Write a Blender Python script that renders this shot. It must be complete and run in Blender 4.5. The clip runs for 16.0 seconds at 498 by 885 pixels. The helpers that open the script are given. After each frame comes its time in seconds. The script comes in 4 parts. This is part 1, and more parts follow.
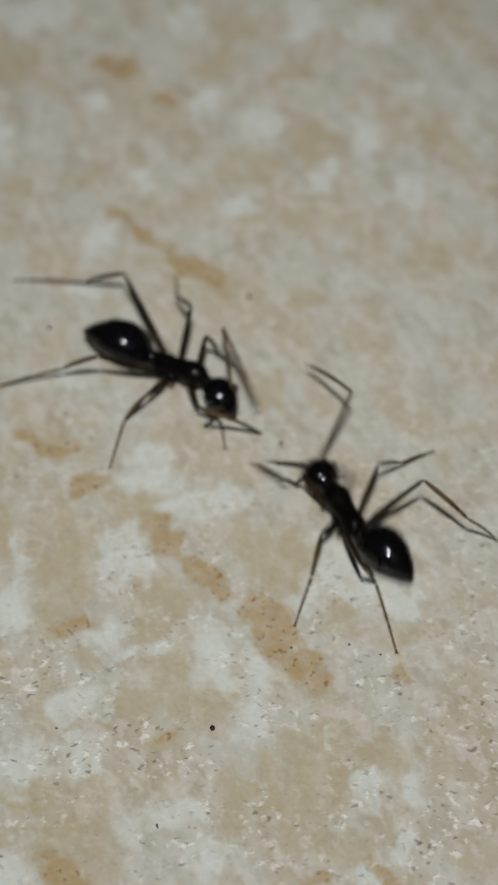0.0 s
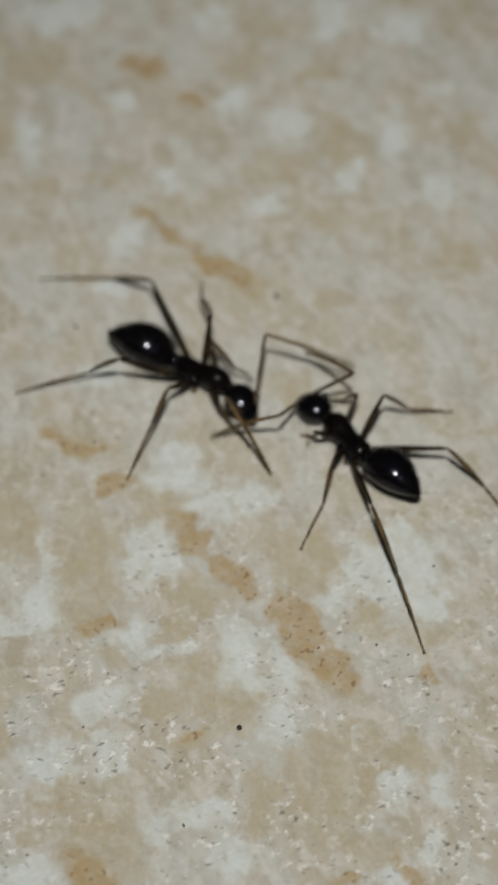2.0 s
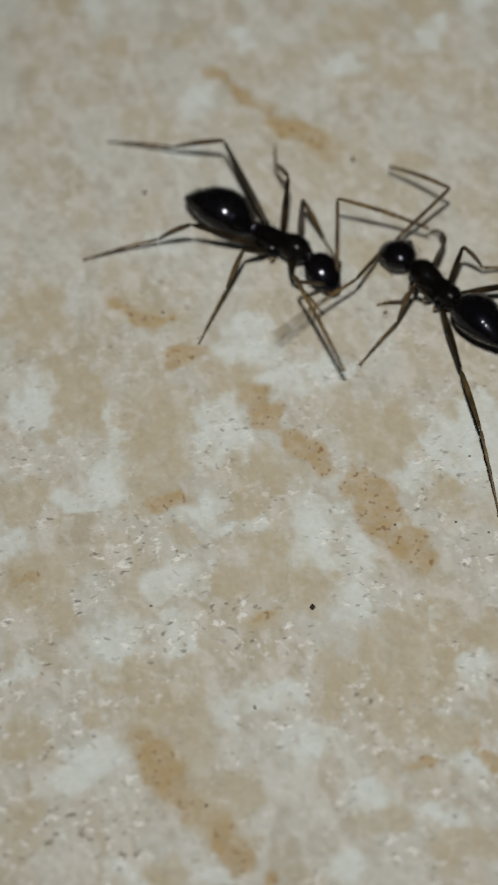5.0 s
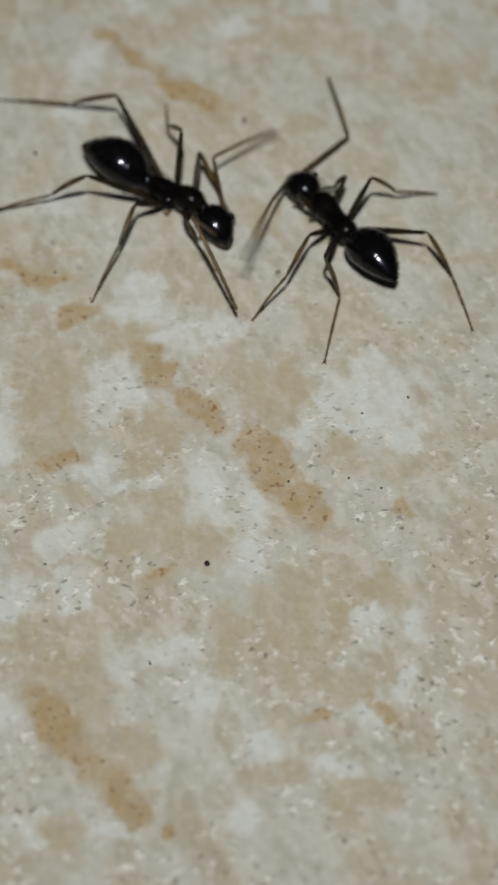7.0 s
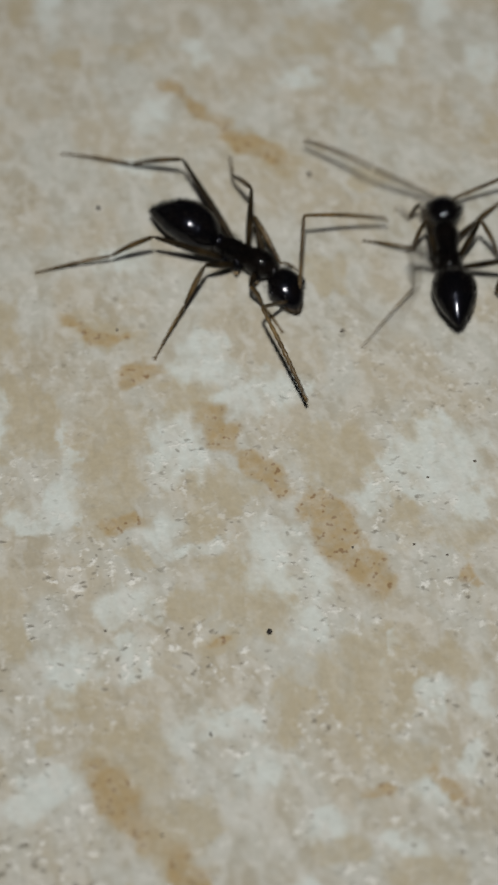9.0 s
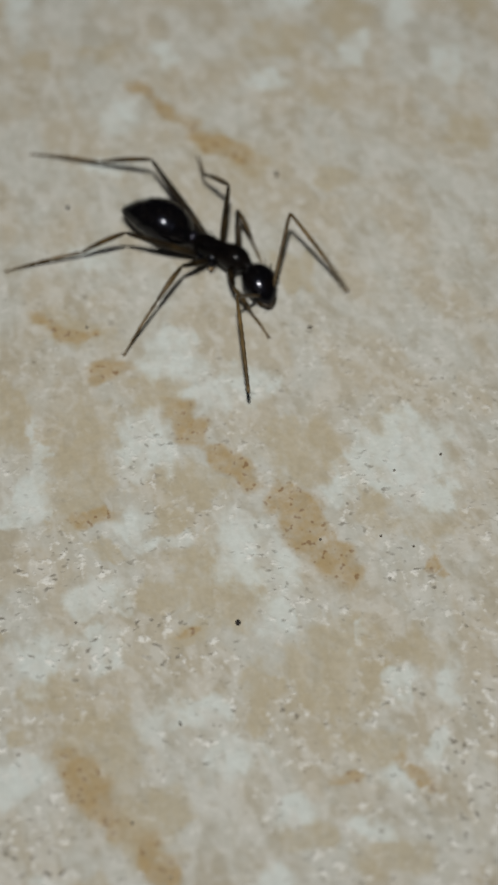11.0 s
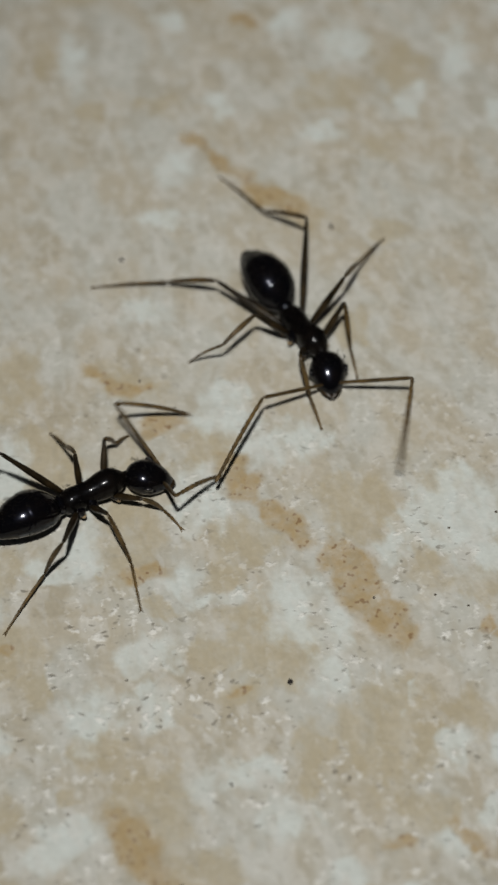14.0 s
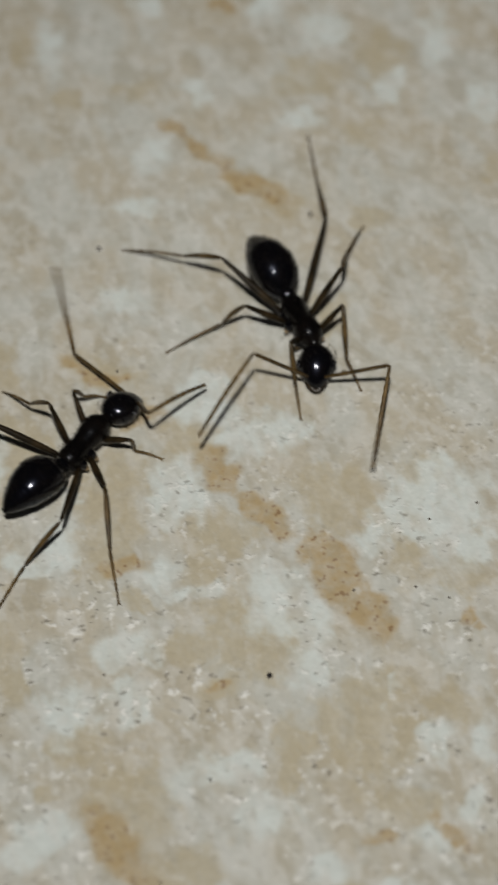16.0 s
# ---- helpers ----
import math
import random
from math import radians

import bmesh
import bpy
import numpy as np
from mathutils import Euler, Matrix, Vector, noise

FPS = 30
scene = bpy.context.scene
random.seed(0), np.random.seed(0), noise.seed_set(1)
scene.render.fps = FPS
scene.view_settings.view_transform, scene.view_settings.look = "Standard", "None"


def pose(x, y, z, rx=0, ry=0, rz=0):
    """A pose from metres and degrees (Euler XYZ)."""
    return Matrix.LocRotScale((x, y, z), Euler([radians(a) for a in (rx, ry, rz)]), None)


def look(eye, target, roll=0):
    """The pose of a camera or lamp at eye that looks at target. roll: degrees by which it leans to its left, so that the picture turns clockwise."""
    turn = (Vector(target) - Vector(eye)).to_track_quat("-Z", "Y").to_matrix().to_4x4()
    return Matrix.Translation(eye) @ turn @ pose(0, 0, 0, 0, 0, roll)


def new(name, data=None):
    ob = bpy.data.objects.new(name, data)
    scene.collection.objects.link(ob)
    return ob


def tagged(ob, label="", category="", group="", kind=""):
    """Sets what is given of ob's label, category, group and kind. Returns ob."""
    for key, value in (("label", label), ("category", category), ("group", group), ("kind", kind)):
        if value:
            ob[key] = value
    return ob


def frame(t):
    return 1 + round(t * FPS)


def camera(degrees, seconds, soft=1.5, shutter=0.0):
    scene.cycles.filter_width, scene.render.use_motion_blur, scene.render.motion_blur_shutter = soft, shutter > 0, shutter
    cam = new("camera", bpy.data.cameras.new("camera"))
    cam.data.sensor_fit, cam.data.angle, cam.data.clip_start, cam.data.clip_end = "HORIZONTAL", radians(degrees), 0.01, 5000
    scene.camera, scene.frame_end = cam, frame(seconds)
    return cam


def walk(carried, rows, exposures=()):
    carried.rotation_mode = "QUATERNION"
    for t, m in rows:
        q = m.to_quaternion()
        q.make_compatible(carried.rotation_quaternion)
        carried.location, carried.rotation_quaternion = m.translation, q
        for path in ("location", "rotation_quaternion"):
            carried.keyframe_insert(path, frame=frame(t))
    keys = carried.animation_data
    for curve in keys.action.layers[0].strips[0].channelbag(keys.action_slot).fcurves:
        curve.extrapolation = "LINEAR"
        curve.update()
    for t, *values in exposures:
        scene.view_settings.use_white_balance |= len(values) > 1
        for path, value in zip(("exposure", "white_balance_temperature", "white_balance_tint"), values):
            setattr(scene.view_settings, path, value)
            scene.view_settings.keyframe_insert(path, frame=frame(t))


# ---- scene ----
MM = 0.001

# ---- camera: a phone held over a floor tile, about 45 mm away ----
cam = camera(15.00, 16.0, soft=2.6, shutter=0.9)
cam.data.dof.use_dof = True
cam.data.dof.focus_distance = 0.0470
cam.data.dof.aperture_fstop = 115.0
CAMERA_ROWS = [
    (0, 0.287, -23.020, 41.169, 39.281, -0.071, 0.057),
    (0.5, 0.219, -22.874, 41.039, 39.288, 0.181, 0.320),
    (1, 0.254, -22.888, 41.023, 39.673, 0.895, 0.987),
    (1.5, 0.113, -23.021, 41.048, 39.609, 0.159, 0.487),
    (2, 0.092, -23.046, 40.956, 39.434, 0.279, 0.586),
    (2.5, 0.303, -22.422, 39.692, 36.952, 1.867, 1.833),
    (3, 0.303, -22.247, 39.480, 36.602, 2.340, 2.138),
    (3.5, 0.259, -22.153, 39.441, 36.193, 2.184, 2.042),
    (4, 0.336, -21.970, 39.282, 35.736, 2.394, 2.123),
    (6.5, 0.345, -22.341, 39.272, 35.942, 1.888, 1.536),
    (7, 0.350, -22.587, 38.886, 35.347, -0.029, -0.103),
    (7.5, 0.350, -22.439, 39.085, 35.651, 0.068, 0.043),
    (8, 0.198, -21.985, 39.100, 36.116, 0.564, 0.632),
    (8.5, 0.295, -21.342, 38.831, 36.033, 1.272, 1.197),
    (8.7, 0.237, -21.162, 38.971, 35.810, 1.273, 1.269),
    (10.8, 0.387, -21.904, 39.156, 36.130, 0.609, 0.514),
    (11, 0.401, -21.945, 39.140, 36.279, 0.749, 0.561),
    (11.5, 0.286, -22.140, 39.682, 37.344, 0.644, 0.663),
    (12, 0.194, -22.078, 39.824, 38.247, 1.272, 1.388),
    (12.5, 0.194, -21.867, 39.691, 38.070, 1.627, 1.707),
    (13, 0.254, -21.922, 39.584, 37.833, 1.192, 1.256),
    (13.5, 0.353, -21.614, 39.422, 37.601, 1.738, 1.675),
    (14, 0.309, -21.330, 39.130, 37.411, 1.752, 1.749),
    (14.5, 0.343, -21.146, 39.151, 37.321, 1.910, 1.806),
    (15, 0.401, -21.146, 39.109, 37.448, 1.958, 1.811),
    (15.5, 0.381, -21.057, 39.068, 37.314, 1.932, 1.818),
    (16, 0.494, -20.864, 38.905, 36.848, 1.555, 1.344),
]
walk(cam, [(t, pose(x * MM, y * MM, z * MM, rx, ry, rz)) for t, x, y, z, rx, ry, rz in CAMERA_ROWS])

# ---- light: the phone's own small lamp beside its lens, and a dim room ----
world = bpy.data.worlds.new("dim_room")
world.use_nodes = True
world.node_tree.nodes["Background"].inputs["Color"].default_value = (0.90, 0.95, 1.0, 1)
world.node_tree.nodes["Background"].inputs["Strength"].default_value = 0.015
scene.world = world

torch = bpy.data.lights.new("phone_lamp", "AREA")
torch.spread = radians(105)
torch.shape, torch.size, torch.energy, torch.color = "DISK", 2.4 * MM, 0.0208, (1.0, 0.988, 0.945)
new("phone_lamp", torch).matrix_world = look((0.2 * MM, -24.0 * MM, 62.5 * MM), (0.3 * MM, 31 * MM, 0))

# ---- materials ----


def nodes_of(name):
    mat = bpy.data.materials.new(name)
    mat.use_nodes = True
    tree = mat.node_tree
    return mat, tree, tree.nodes["Principled BSDF"]


def add(tree, kind, **values):
    node = tree.nodes.new(kind)
    for key, value in values.items():
        if key in node.inputs:
            node.inputs[key].default_value = value
    return node


def math_node(tree, op, a, b=None, clamp=False):
    node = tree.nodes.new("ShaderNodeMath")
    node.operation, node.use_clamp = op, clamp
    for slot, value in ((0, a), (1, b)):
        if value is None:
            continue
        if isinstance(value, (int, float)):
            node.inputs[slot].default_value = value
        else:
            tree.links.new(value, node.inputs[slot])
    return node.outputs[0]


def noise_node(tree, vector, scale, detail=4.0, rough=0.55, distort=0.0):
    node = add(tree, "ShaderNodeTexNoise", Scale=scale, Detail=detail, Roughness=rough, Distortion=distort)
    tree.links.new(vector, node.inputs["Vector"])
    return node


def ramp(tree, value, low, high, to_low=0.0, to_high=1.0, smooth=True):
    node = tree.nodes.new("ShaderNodeMapRange")
    node.interpolation_type = "SMOOTHSTEP" if smooth else "LINEAR"
    for key, v in (("From Min", low), ("From Max", high), ("To Min", to_low), ("To Max", to_high)):
        node.inputs[key].default_value = v
    tree.links.new(value, node.inputs["Value"])
    return node.outputs["Result"]


def blend(tree, factor, a, b):
    node = tree.nodes.new("ShaderNodeMix")
    node.data_type = "RGBA"
    for slot, value in (("Factor", factor), ("A", a), ("B", b)):
        socket = [s for s in node.inputs if s.name == slot and s.type == ("VALUE" if slot == "Factor" else "RGBA")][0]
        if isinstance(value, (int, float)):
            socket.default_value = value
        elif isinstance(value, tuple):
            socket.default_value = (*value, 1)
        else:
            tree.links.new(value, socket)
    return [s for s in node.outputs if s.type == "RGBA"][0]


# Patches of the tile's printed stone figure, in millimetres: centre x, y, half length, half width, turn.
AMBER_A = [(-1.2, -5.6, 0.26, 0.19, 0), (-2.3, -4.7, 0.78, 0.38, -60), (-3.9, -3.0, 1.36, 0.44, -50), (1.9, -2.7, 0.36, 0.24, 0), (3.6, -2.6, 0.59, 0.26, -49), (-1.7, 1.0, 0.29, 0.17, -22), (-7.7, 2.0, 0.34, 0.22, 0), (4.2, 3.0, 0.39, 0.24, -75), (1.8, 3.3, 0.86, 0.5, -53), (0.9, 4.4, 0.98, 0.49, -57), (-4.3, 4.5, 0.47, 0.32, -11), (-0.8, 6.2, 0.84, 0.38, -45), (-1.9, 7.3, 1.02, 0.46, -45), (-4.1, 9.2, 0.55, 0.34, 19), (-5.5, 10.6, 0.97, 0.28, -22), (-1.4, 17.4, 1.24, 0.4, -43), (-2.9, 18.8, 0.71, 0.18, -62), (-3.7, 19.8, 0.67, 0.19, -39)]
AMBER_B = [(-2.5, 25.4, 0.6, 0.25, -29), (-4.1, 27.0, 0.78, 0.56, -8)]
AMBER = AMBER_A + AMBER_B
TAN_A = [(-3.7, -5.5, 0.69, 0.33, 0), (2.8, -4.6, 0.78, 0.68, 0), (-7.0, -4.2, 0.56, 0.7, 0), (1.2, -4.1, 0.65, 0.44, 0), (-2.5, -4.0, 0.75, 0.93, 0), (-2.1, -3.3, 0.68, 0.52, 0), (-7.3, -2.2, 0.6, 0.63, 0), (-3.7, -2.0, 1.01, 1.23, 0), (2.7, -1.9, 0.81, 0.46, 0), (-5.6, -1.6, 0.51, 0.24, -10), (-0.2, -1.1, 0.27, 0.3, 0), (-0.1, -0.4, 0.43, 0.81, 0), (-4.9, -0.4, 0.74, 0.48, 0), (1.7, 0.1, 1.29, 1.52, 0), (3.7, 0.7, 0.66, 0.75, 0), (-1.7, 1.0, 0.53, 0.4, -22), (-6.8, 1.5, 0.47, 1.1, 0), (-7.6, 2.0, 0.79, 0.79, 0)]
TAN_B = [(-2.6, 2.1, 0.51, 0.47, -22), (-1.0, 2.2, 1.1, 0.99, 0), (-1.6, 3.2, 0.64, 0.43, 0), (-3.7, 3.3, 0.75, 0.3, -17), (4.2, 4.2, 0.59, 0.6, 0), (-2.2, 4.4, 0.54, 0.45, 0), (-7.8, 4.5, 0.68, 0.65, 0), (2.8, 4.6, 0.48, 0.77, 0), (-1.8, 5.5, 0.76, 0.82, 0), (-4.7, 6.3, 1.0, 1.99, 0), (1.0, 6.6, 1.21, 1.04, 0), (3.1, 7.2, 0.53, 0.72, 0), (-6.7, 7.3, 0.89, 0.84, 0), (-6.9, 7.4, 0.96, 1.24, 0), (-7.4, 8.4, 0.78, 0.64, 0), (-3.1, 8.4, 0.34, 0.92, 0), (-2.6, 8.4, 0.56, 0.89, 0), (-8.3, 10.4, 0.86, 1.29, 0)]
TAN_C = [(-5.4, 10.6, 1.22, 0.52, -22), (0.8, 12.6, 0.77, 0.61, 0), (2.0, 16.2, 0.57, 0.51, 0), (-1.2, 17.2, 1.28, 0.59, -41), (6.0, 18.1, 0.58, 0.82, 0), (1.7, 19.6, 0.73, 0.63, 0), (-7.0, 21.0, 0.45, 0.54, 0), (-4.9, 21.3, 0.77, 0.54, 0), (0.2, 22.0, 1.04, 0.81, 0), (2.4, 23.1, 0.78, 1.3, 0), (-8.6, 23.4, 0.38, 0.77, 0), (6.5, 24.1, 0.65, 0.93, 0), (1.7, 26.5, 0.75, 0.43, 0), (-7.8, 27.0, 1.27, 1.04, 0), (-0.9, 27.3, 0.82, 0.99, 0), (-9.4, 28.1, 0.57, 0.84, 0), (-1.8, 30.0, 0.96, 0.73, 0), (4.6, 30.4, 0.72, 0.55, 0)]
TAN_D = [(6.9, 30.7, 0.41, 0.83, 0), (-0.1, 29.0, 0.81, 0.91, 0)]
TAN = TAN_A + TAN_B + TAN_C + TAN_D
WHITE_A = [(-4.7, -5.5, 0.55, 0.48, 0), (-2.4, -5.5, 0.66, 0.22, 0), (0.2, -5.1, 0.54, 0.45, 0), (2.4, -3.9, 0.55, 0.21, 0), (0.8, -3.6, 0.55, 0.34, 0), (0.8, -3.4, 0.68, 0.28, 0), (-5.9, -3.3, 0.49, 0.37, 0), (-5.5, -2.9, 0.49, 0.4, 0), (-5.6, -2.7, 0.69, 0.53, 0), (3.0, -2.7, 0.53, 0.42, 0), (-0.7, -2.0, 0.67, 0.59, 0), (4.3, -1.9, 0.34, 0.51, 0), (-2.6, -1.3, 0.42, 0.58, 0), (-1.6, -0.8, 0.78, 0.47, 0), (-7.5, -0.4, 0.59, 0.38, 0), (3.2, -0.3, 0.43, 0.48, 0), (4.3, -0.2, 0.33, 0.65, 0), (-5.2, 0.4, 0.72, 0.81, 0)]
WHITE_B = [(-3.9, 0.8, 0.77, 0.58, 0), (2.3, 1.3, 0.18, 0.7, 0), (0.3, 1.7, 0.57, 0.71, 0), (-4.1, 2.0, 0.71, 0.51, 0), (0.4, 3.2, 0.71, 0.8, 0), (-8.1, 3.2, 0.54, 0.57, 0), (-0.6, 3.6, 0.69, 1.18, 0), (-2.3, 3.8, 0.88, 0.25, 0), (-3.4, 4.2, 0.57, 0.48, 0), (-6.8, 4.5, 0.62, 0.42, 0), (-5.9, 5.0, 0.46, 0.91, 0), (4.4, 5.2, 0.51, 0.78, 0), (1.7, 5.3, 0.51, 0.42, 0), (3.1, 5.5, 0.62, 0.46, 0), (2.9, 6.3, 1.15, 1.09, 0), (3.8, 6.4, 1.23, 1.4, 0), (-5.8, 6.6, 0.17, 0.85, 0), (-3.0, 6.6, 0.61, 0.99, 0)]
WHITE_C = [(-3.2, 6.8, 0.56, 0.88, 0), (-7.7, 7.5, 0.25, 0.7, 0), (-8.1, 7.6, 0.57, 0.99, 0), (-1.8, 8.4, 0.82, 0.53, 0), (-0.7, 8.6, 0.98, 0.82, 0), (-2.5, 9.7, 0.9, 0.96, 0), (-4.8, 13.1, 0.79, 0.5, 0), (-4.5, 16.6, 0.73, 0.49, 0), (-4.4, 18.7, 0.54, 0.65, 0), (0.1, 20.2, 0.63, 0.41, 0), (5.4, 20.9, 0.6, 1.02, 0), (-3.0, 21.3, 0.5, 0.73, 0), (2.7, 21.5, 0.48, 0.88, 0), (-7.7, 23.1, 0.49, 1.31, 0), (4.1, 23.8, 0.49, 1.48, 0), (0.7, 24.3, 0.79, 0.94, 0), (-4.8, 25.2, 0.55, 0.54, 0), (-1.2, 25.3, 0.52, 0.75, 0)]
WHITE_D = [(5.7, 25.8, 0.52, 0.76, 0), (2.2, 29.6, 0.8, 1.26, 0), (-6.4, 29.9, 0.84, 1.32, 0), (4.5, 29.0, 1.16, 1.26, 0), (-7.5, 29.6, 1.17, 0.92, 0), (-1.9, 29.6, 0.78, 0.92, 0)]
WHITE = WHITE_A + WHITE_B + WHITE_C + WHITE_D


def wander(xs, ys):
    """The places of a grid, pushed about by slow and quick noise, so that patches have ragged outlines."""
    gx, gy = np.meshgrid(xs, ys, indexing="ij")
    push = np.array([noise.noise_vector((x * 0.75, y * 0.75, 0.3)) * 0.36 + noise.noise_vector((x * 2.1, y * 2.1, 5.3)) * 0.34 for x, y in zip(gx.ravel(), gy.ravel())])
    return gx + push[:, 0].reshape(gx.shape), gy + push[:, 1].reshape(gx.shape)


def field(gx, gy, rows):
    """How deep each place of a grid lies inside the nearest patch: 1 in its middle, 0 on its rim, below 0 outside."""
    best = np.full(gx.shape, -1.5)
    for x, y, a, b, turn in rows:
        c, s = math.cos(radians(turn)), math.sin(radians(turn))
        u, v = ((gx - x) * c + (gy - y) * s) / a, ((gy - y) * c - (gx - x) * s) / b
        best = np.maximum(best, 1 - np.sqrt(u * u + v * v))
    return best.ravel()


def tile_material():
    mat, tree, skin = nodes_of("glazed_stone_print")
    where = tree.nodes.new("ShaderNodeTexCoord")
    flat = tree.nodes.new("ShaderNodeVectorMath")
    flat.operation = "MULTIPLY"
    flat.inputs[1].default_value = (1000, 1000, 0)
    tree.links.new(where.outputs["Object"], flat.inputs[0])
    mm = flat.outputs["Vector"]

    # the figure runs aslant
    slant = tree.nodes.new("ShaderNodeMapping")
    slant.vector_type = "TEXTURE"
    slant.inputs["Rotation"].default_value = (0, 0, radians(22))
    slant.inputs["Scale"].default_value = (0.95, 1.6, 1)
    tree.links.new(mm, slant.inputs["Vector"])
    aslant = slant.outputs["Vector"]

    def torn(name, scale, amount, low, high):
        """A patch field with its rim torn by noise."""
        depth = tree.nodes.new("ShaderNodeAttribute")
        depth.attribute_name = name
        n = noise_node(tree, aslant, scale, 4.0, 0.55, 0.4).outputs["Fac"]
        shift = math_node(tree, "MULTIPLY", math_node(tree, "SUBTRACT", n, 0.5), amount)
        return ramp(tree, math_node(tree, "ADD", depth.outputs["Fac"], shift), low, high)

    # slow drift between grey and beige ground, then the figure's patches, torn at their edges
    drift = ramp(tree, noise_node(tree, aslant, 0.50, 3.0, 0.55, 0.4).outputs["Fac"], 0.38, 0.62)
    ground = blend(tree, drift, (0.406, 0.402, 0.362), (0.383, 0.347, 0.276))
    dusky = ramp(tree, noise_node(tree, aslant, 0.9, 2.0, 0.5, 0.3).outputs["Fac"], 0.50, 0.66)
    ground = blend(tree, math_node(tree, "MULTIPLY", dusky, 0.45), ground, (0.293, 0.26, 0.193))
    mottle = ramp(tree, noise_node(tree, aslant, 1.5, 2.0, 0.5, 0.4).outputs["Fac"], 0.50, 0.62)
    ground = blend(tree, math_node(tree, "MULTIPLY", mottle, 0.38), ground, (0.487, 0.478, 0.445))
    uneven = ramp(tree, noise_node(tree, aslant, 1.7, 3.0, 0.55).outputs["Fac"], 0.34, 0.56, 0.6, 1.0)
    tan = math_node(tree, "MULTIPLY", torn("tan", 1.8, 1.7, -0.28, 0.36), uneven)
    ground = blend(tree, math_node(tree, "MULTIPLY", tan, 0.75), ground, (0.357, 0.307, 0.21))
    patchy = ramp(tree, noise_node(tree, aslant, 1.7, 2.0, 0.5).outputs["Fac"], 0.36, 0.54, 0.55, 1.0)
    pale = math_node(tree, "MULTIPLY", torn("pale", 1.9, 1.9, -0.26, 0.50), patchy)
    ground = blend(tree, math_node(tree, "MULTIPLY", pale, 0.79), ground, (0.505, 0.540, 0.520))
    amber = torn("amber", 1.9, 1.05, -0.42, 0.30)
    grainy = ramp(tree, noise_node(tree, mm, 2.4, 3.0, 0.6).outputs["Fac"], 0.30, 0.62, 0.65, 1.0)
    ground = blend(tree, math_node(tree, "MULTIPLY", math_node(tree, "MULTIPLY", amber, grainy), 0.88), ground, (0.322, 0.234, 0.116))
    rust = math_node(tree, "MULTIPLY", amber, ramp(tree, noise_node(tree, mm, 5.0, 1.0, 0.5).outputs["Fac"], 0.59, 0.70))
    ground = blend(tree, math_node(tree, "MULTIPLY", rust, 0.66), ground, (0.15, 0.075, 0.03))
    # soft blots, then sparse raised chips and sunk pits, crowded in places
    plain = math_node(tree, "SUBTRACT", 1.0, math_node(tree, "MULTIPLY", math_node(tree, "MAXIMUM", tan, amber), 0.7))
    blots = ramp(tree, noise_node(tree, aslant, 2.8, 1.0, 0.5, 0.3).outputs["Fac"], 0.50, 0.66)
    ground = blend(tree, math_node(tree, "MULTIPLY", math_node(tree, "MULTIPLY", blots, plain), 0.36), ground, (0.487, 0.478, 0.445))
    smuts = ramp(tree, noise_node(tree, aslant, 2.5, 1.0, 0.5, 0.4).outputs["Fac"], 0.54, 0.70)
    ground = blend(tree, math_node(tree, "MULTIPLY", math_node(tree, "MULTIPLY", smuts, math_node(tree, "SUBTRACT", 1.0, math_node(tree, "MULTIPLY", pale, 0.8))), 0.30), ground, (0.293, 0.26, 0.193))
    crowd = ramp(tree, noise_node(tree, mm, 0.55, 3.0, 0.55).outputs["Fac"], 0.42, 0.60, 0.2, 1.0)
    near = add(tree, "ShaderNodeSeparateXYZ")
    tree.links.new(mm, near.inputs[0])
    rougher = ramp(tree, near.outputs["Y"], 14.0, -1.0, 0.40, 1.4, False)
    crowd = math_node(tree, "MULTIPLY", crowd, rougher)
    smooth = math_node(tree, "SUBTRACT", 1.0, math_node(tree, "MULTIPLY", math_node(tree, "MAXIMUM", tan, amber), 0.8))
    crowd = math_node(tree, "MULTIPLY", crowd, smooth)
    chip = ramp(tree, noise_node(tree, mm, 3.7, 2.5, 0.55, 0.1).outputs["Fac"], 0.53, 0.70)
    chip = math_node(tree, "MULTIPLY", chip, crowd)
    # raised chips painted paler, which puts part of their lit relief into the colour
    ground = blend(tree, math_node(tree, "MULTIPLY", chip, 0.74, True), ground, (0.60, 0.59, 0.555))
    stretched = tree.nodes.new("ShaderNodeMapping")
    stretched.inputs["Rotation"].default_value = (0, 0, radians(25))
    stretched.inputs["Scale"].default_value = (4.2, 5.4, 1)
    tree.links.new(mm, stretched.inputs["Vector"])
    pits = noise_node(tree, stretched.outputs["Vector"], 1.0, 1.0, 0.5, 0.3)
    pit = math_node(tree, "MULTIPLY", ramp(tree, pits.outputs["Fac"], 0.605, 0.76), crowd)
    # sunk pits painted darker, with some of the hollows' shade in the colour
    ground = blend(tree, math_node(tree, "MULTIPLY", pit, 0.64), ground, (0.13, 0.115, 0.09))
    grain = ramp(tree, noise_node(tree, mm, 6.0, 2.0, 0.6).outputs["Fac"], 0.3, 0.7, 0.95, 1.05, False)
    shade = tree.nodes.new("ShaderNodeVectorMath")
    shade.operation = "SCALE"
    tree.links.new(ground, shade.inputs[0])
    tree.links.new(grain, shade.inputs["Scale"])
    tree.links.new(shade.outputs["Vector"], skin.inputs["Base Color"])
    # glaze: satin, uneven
    tree.links.new(ramp(tree, mottle, 0.0, 1.0, 0.42, 0.58, False), skin.inputs["Roughness"])
    skin.inputs["Specular IOR Level"].default_value = 0.35
    rolling = noise_node(tree, mm, 2.4, 2.0, 0.5)
    relief = math_node(tree, "ADD", math_node(tree, "MULTIPLY", rolling.outputs["Fac"], 0.35), math_node(tree, "MULTIPLY", chip, 0.24))
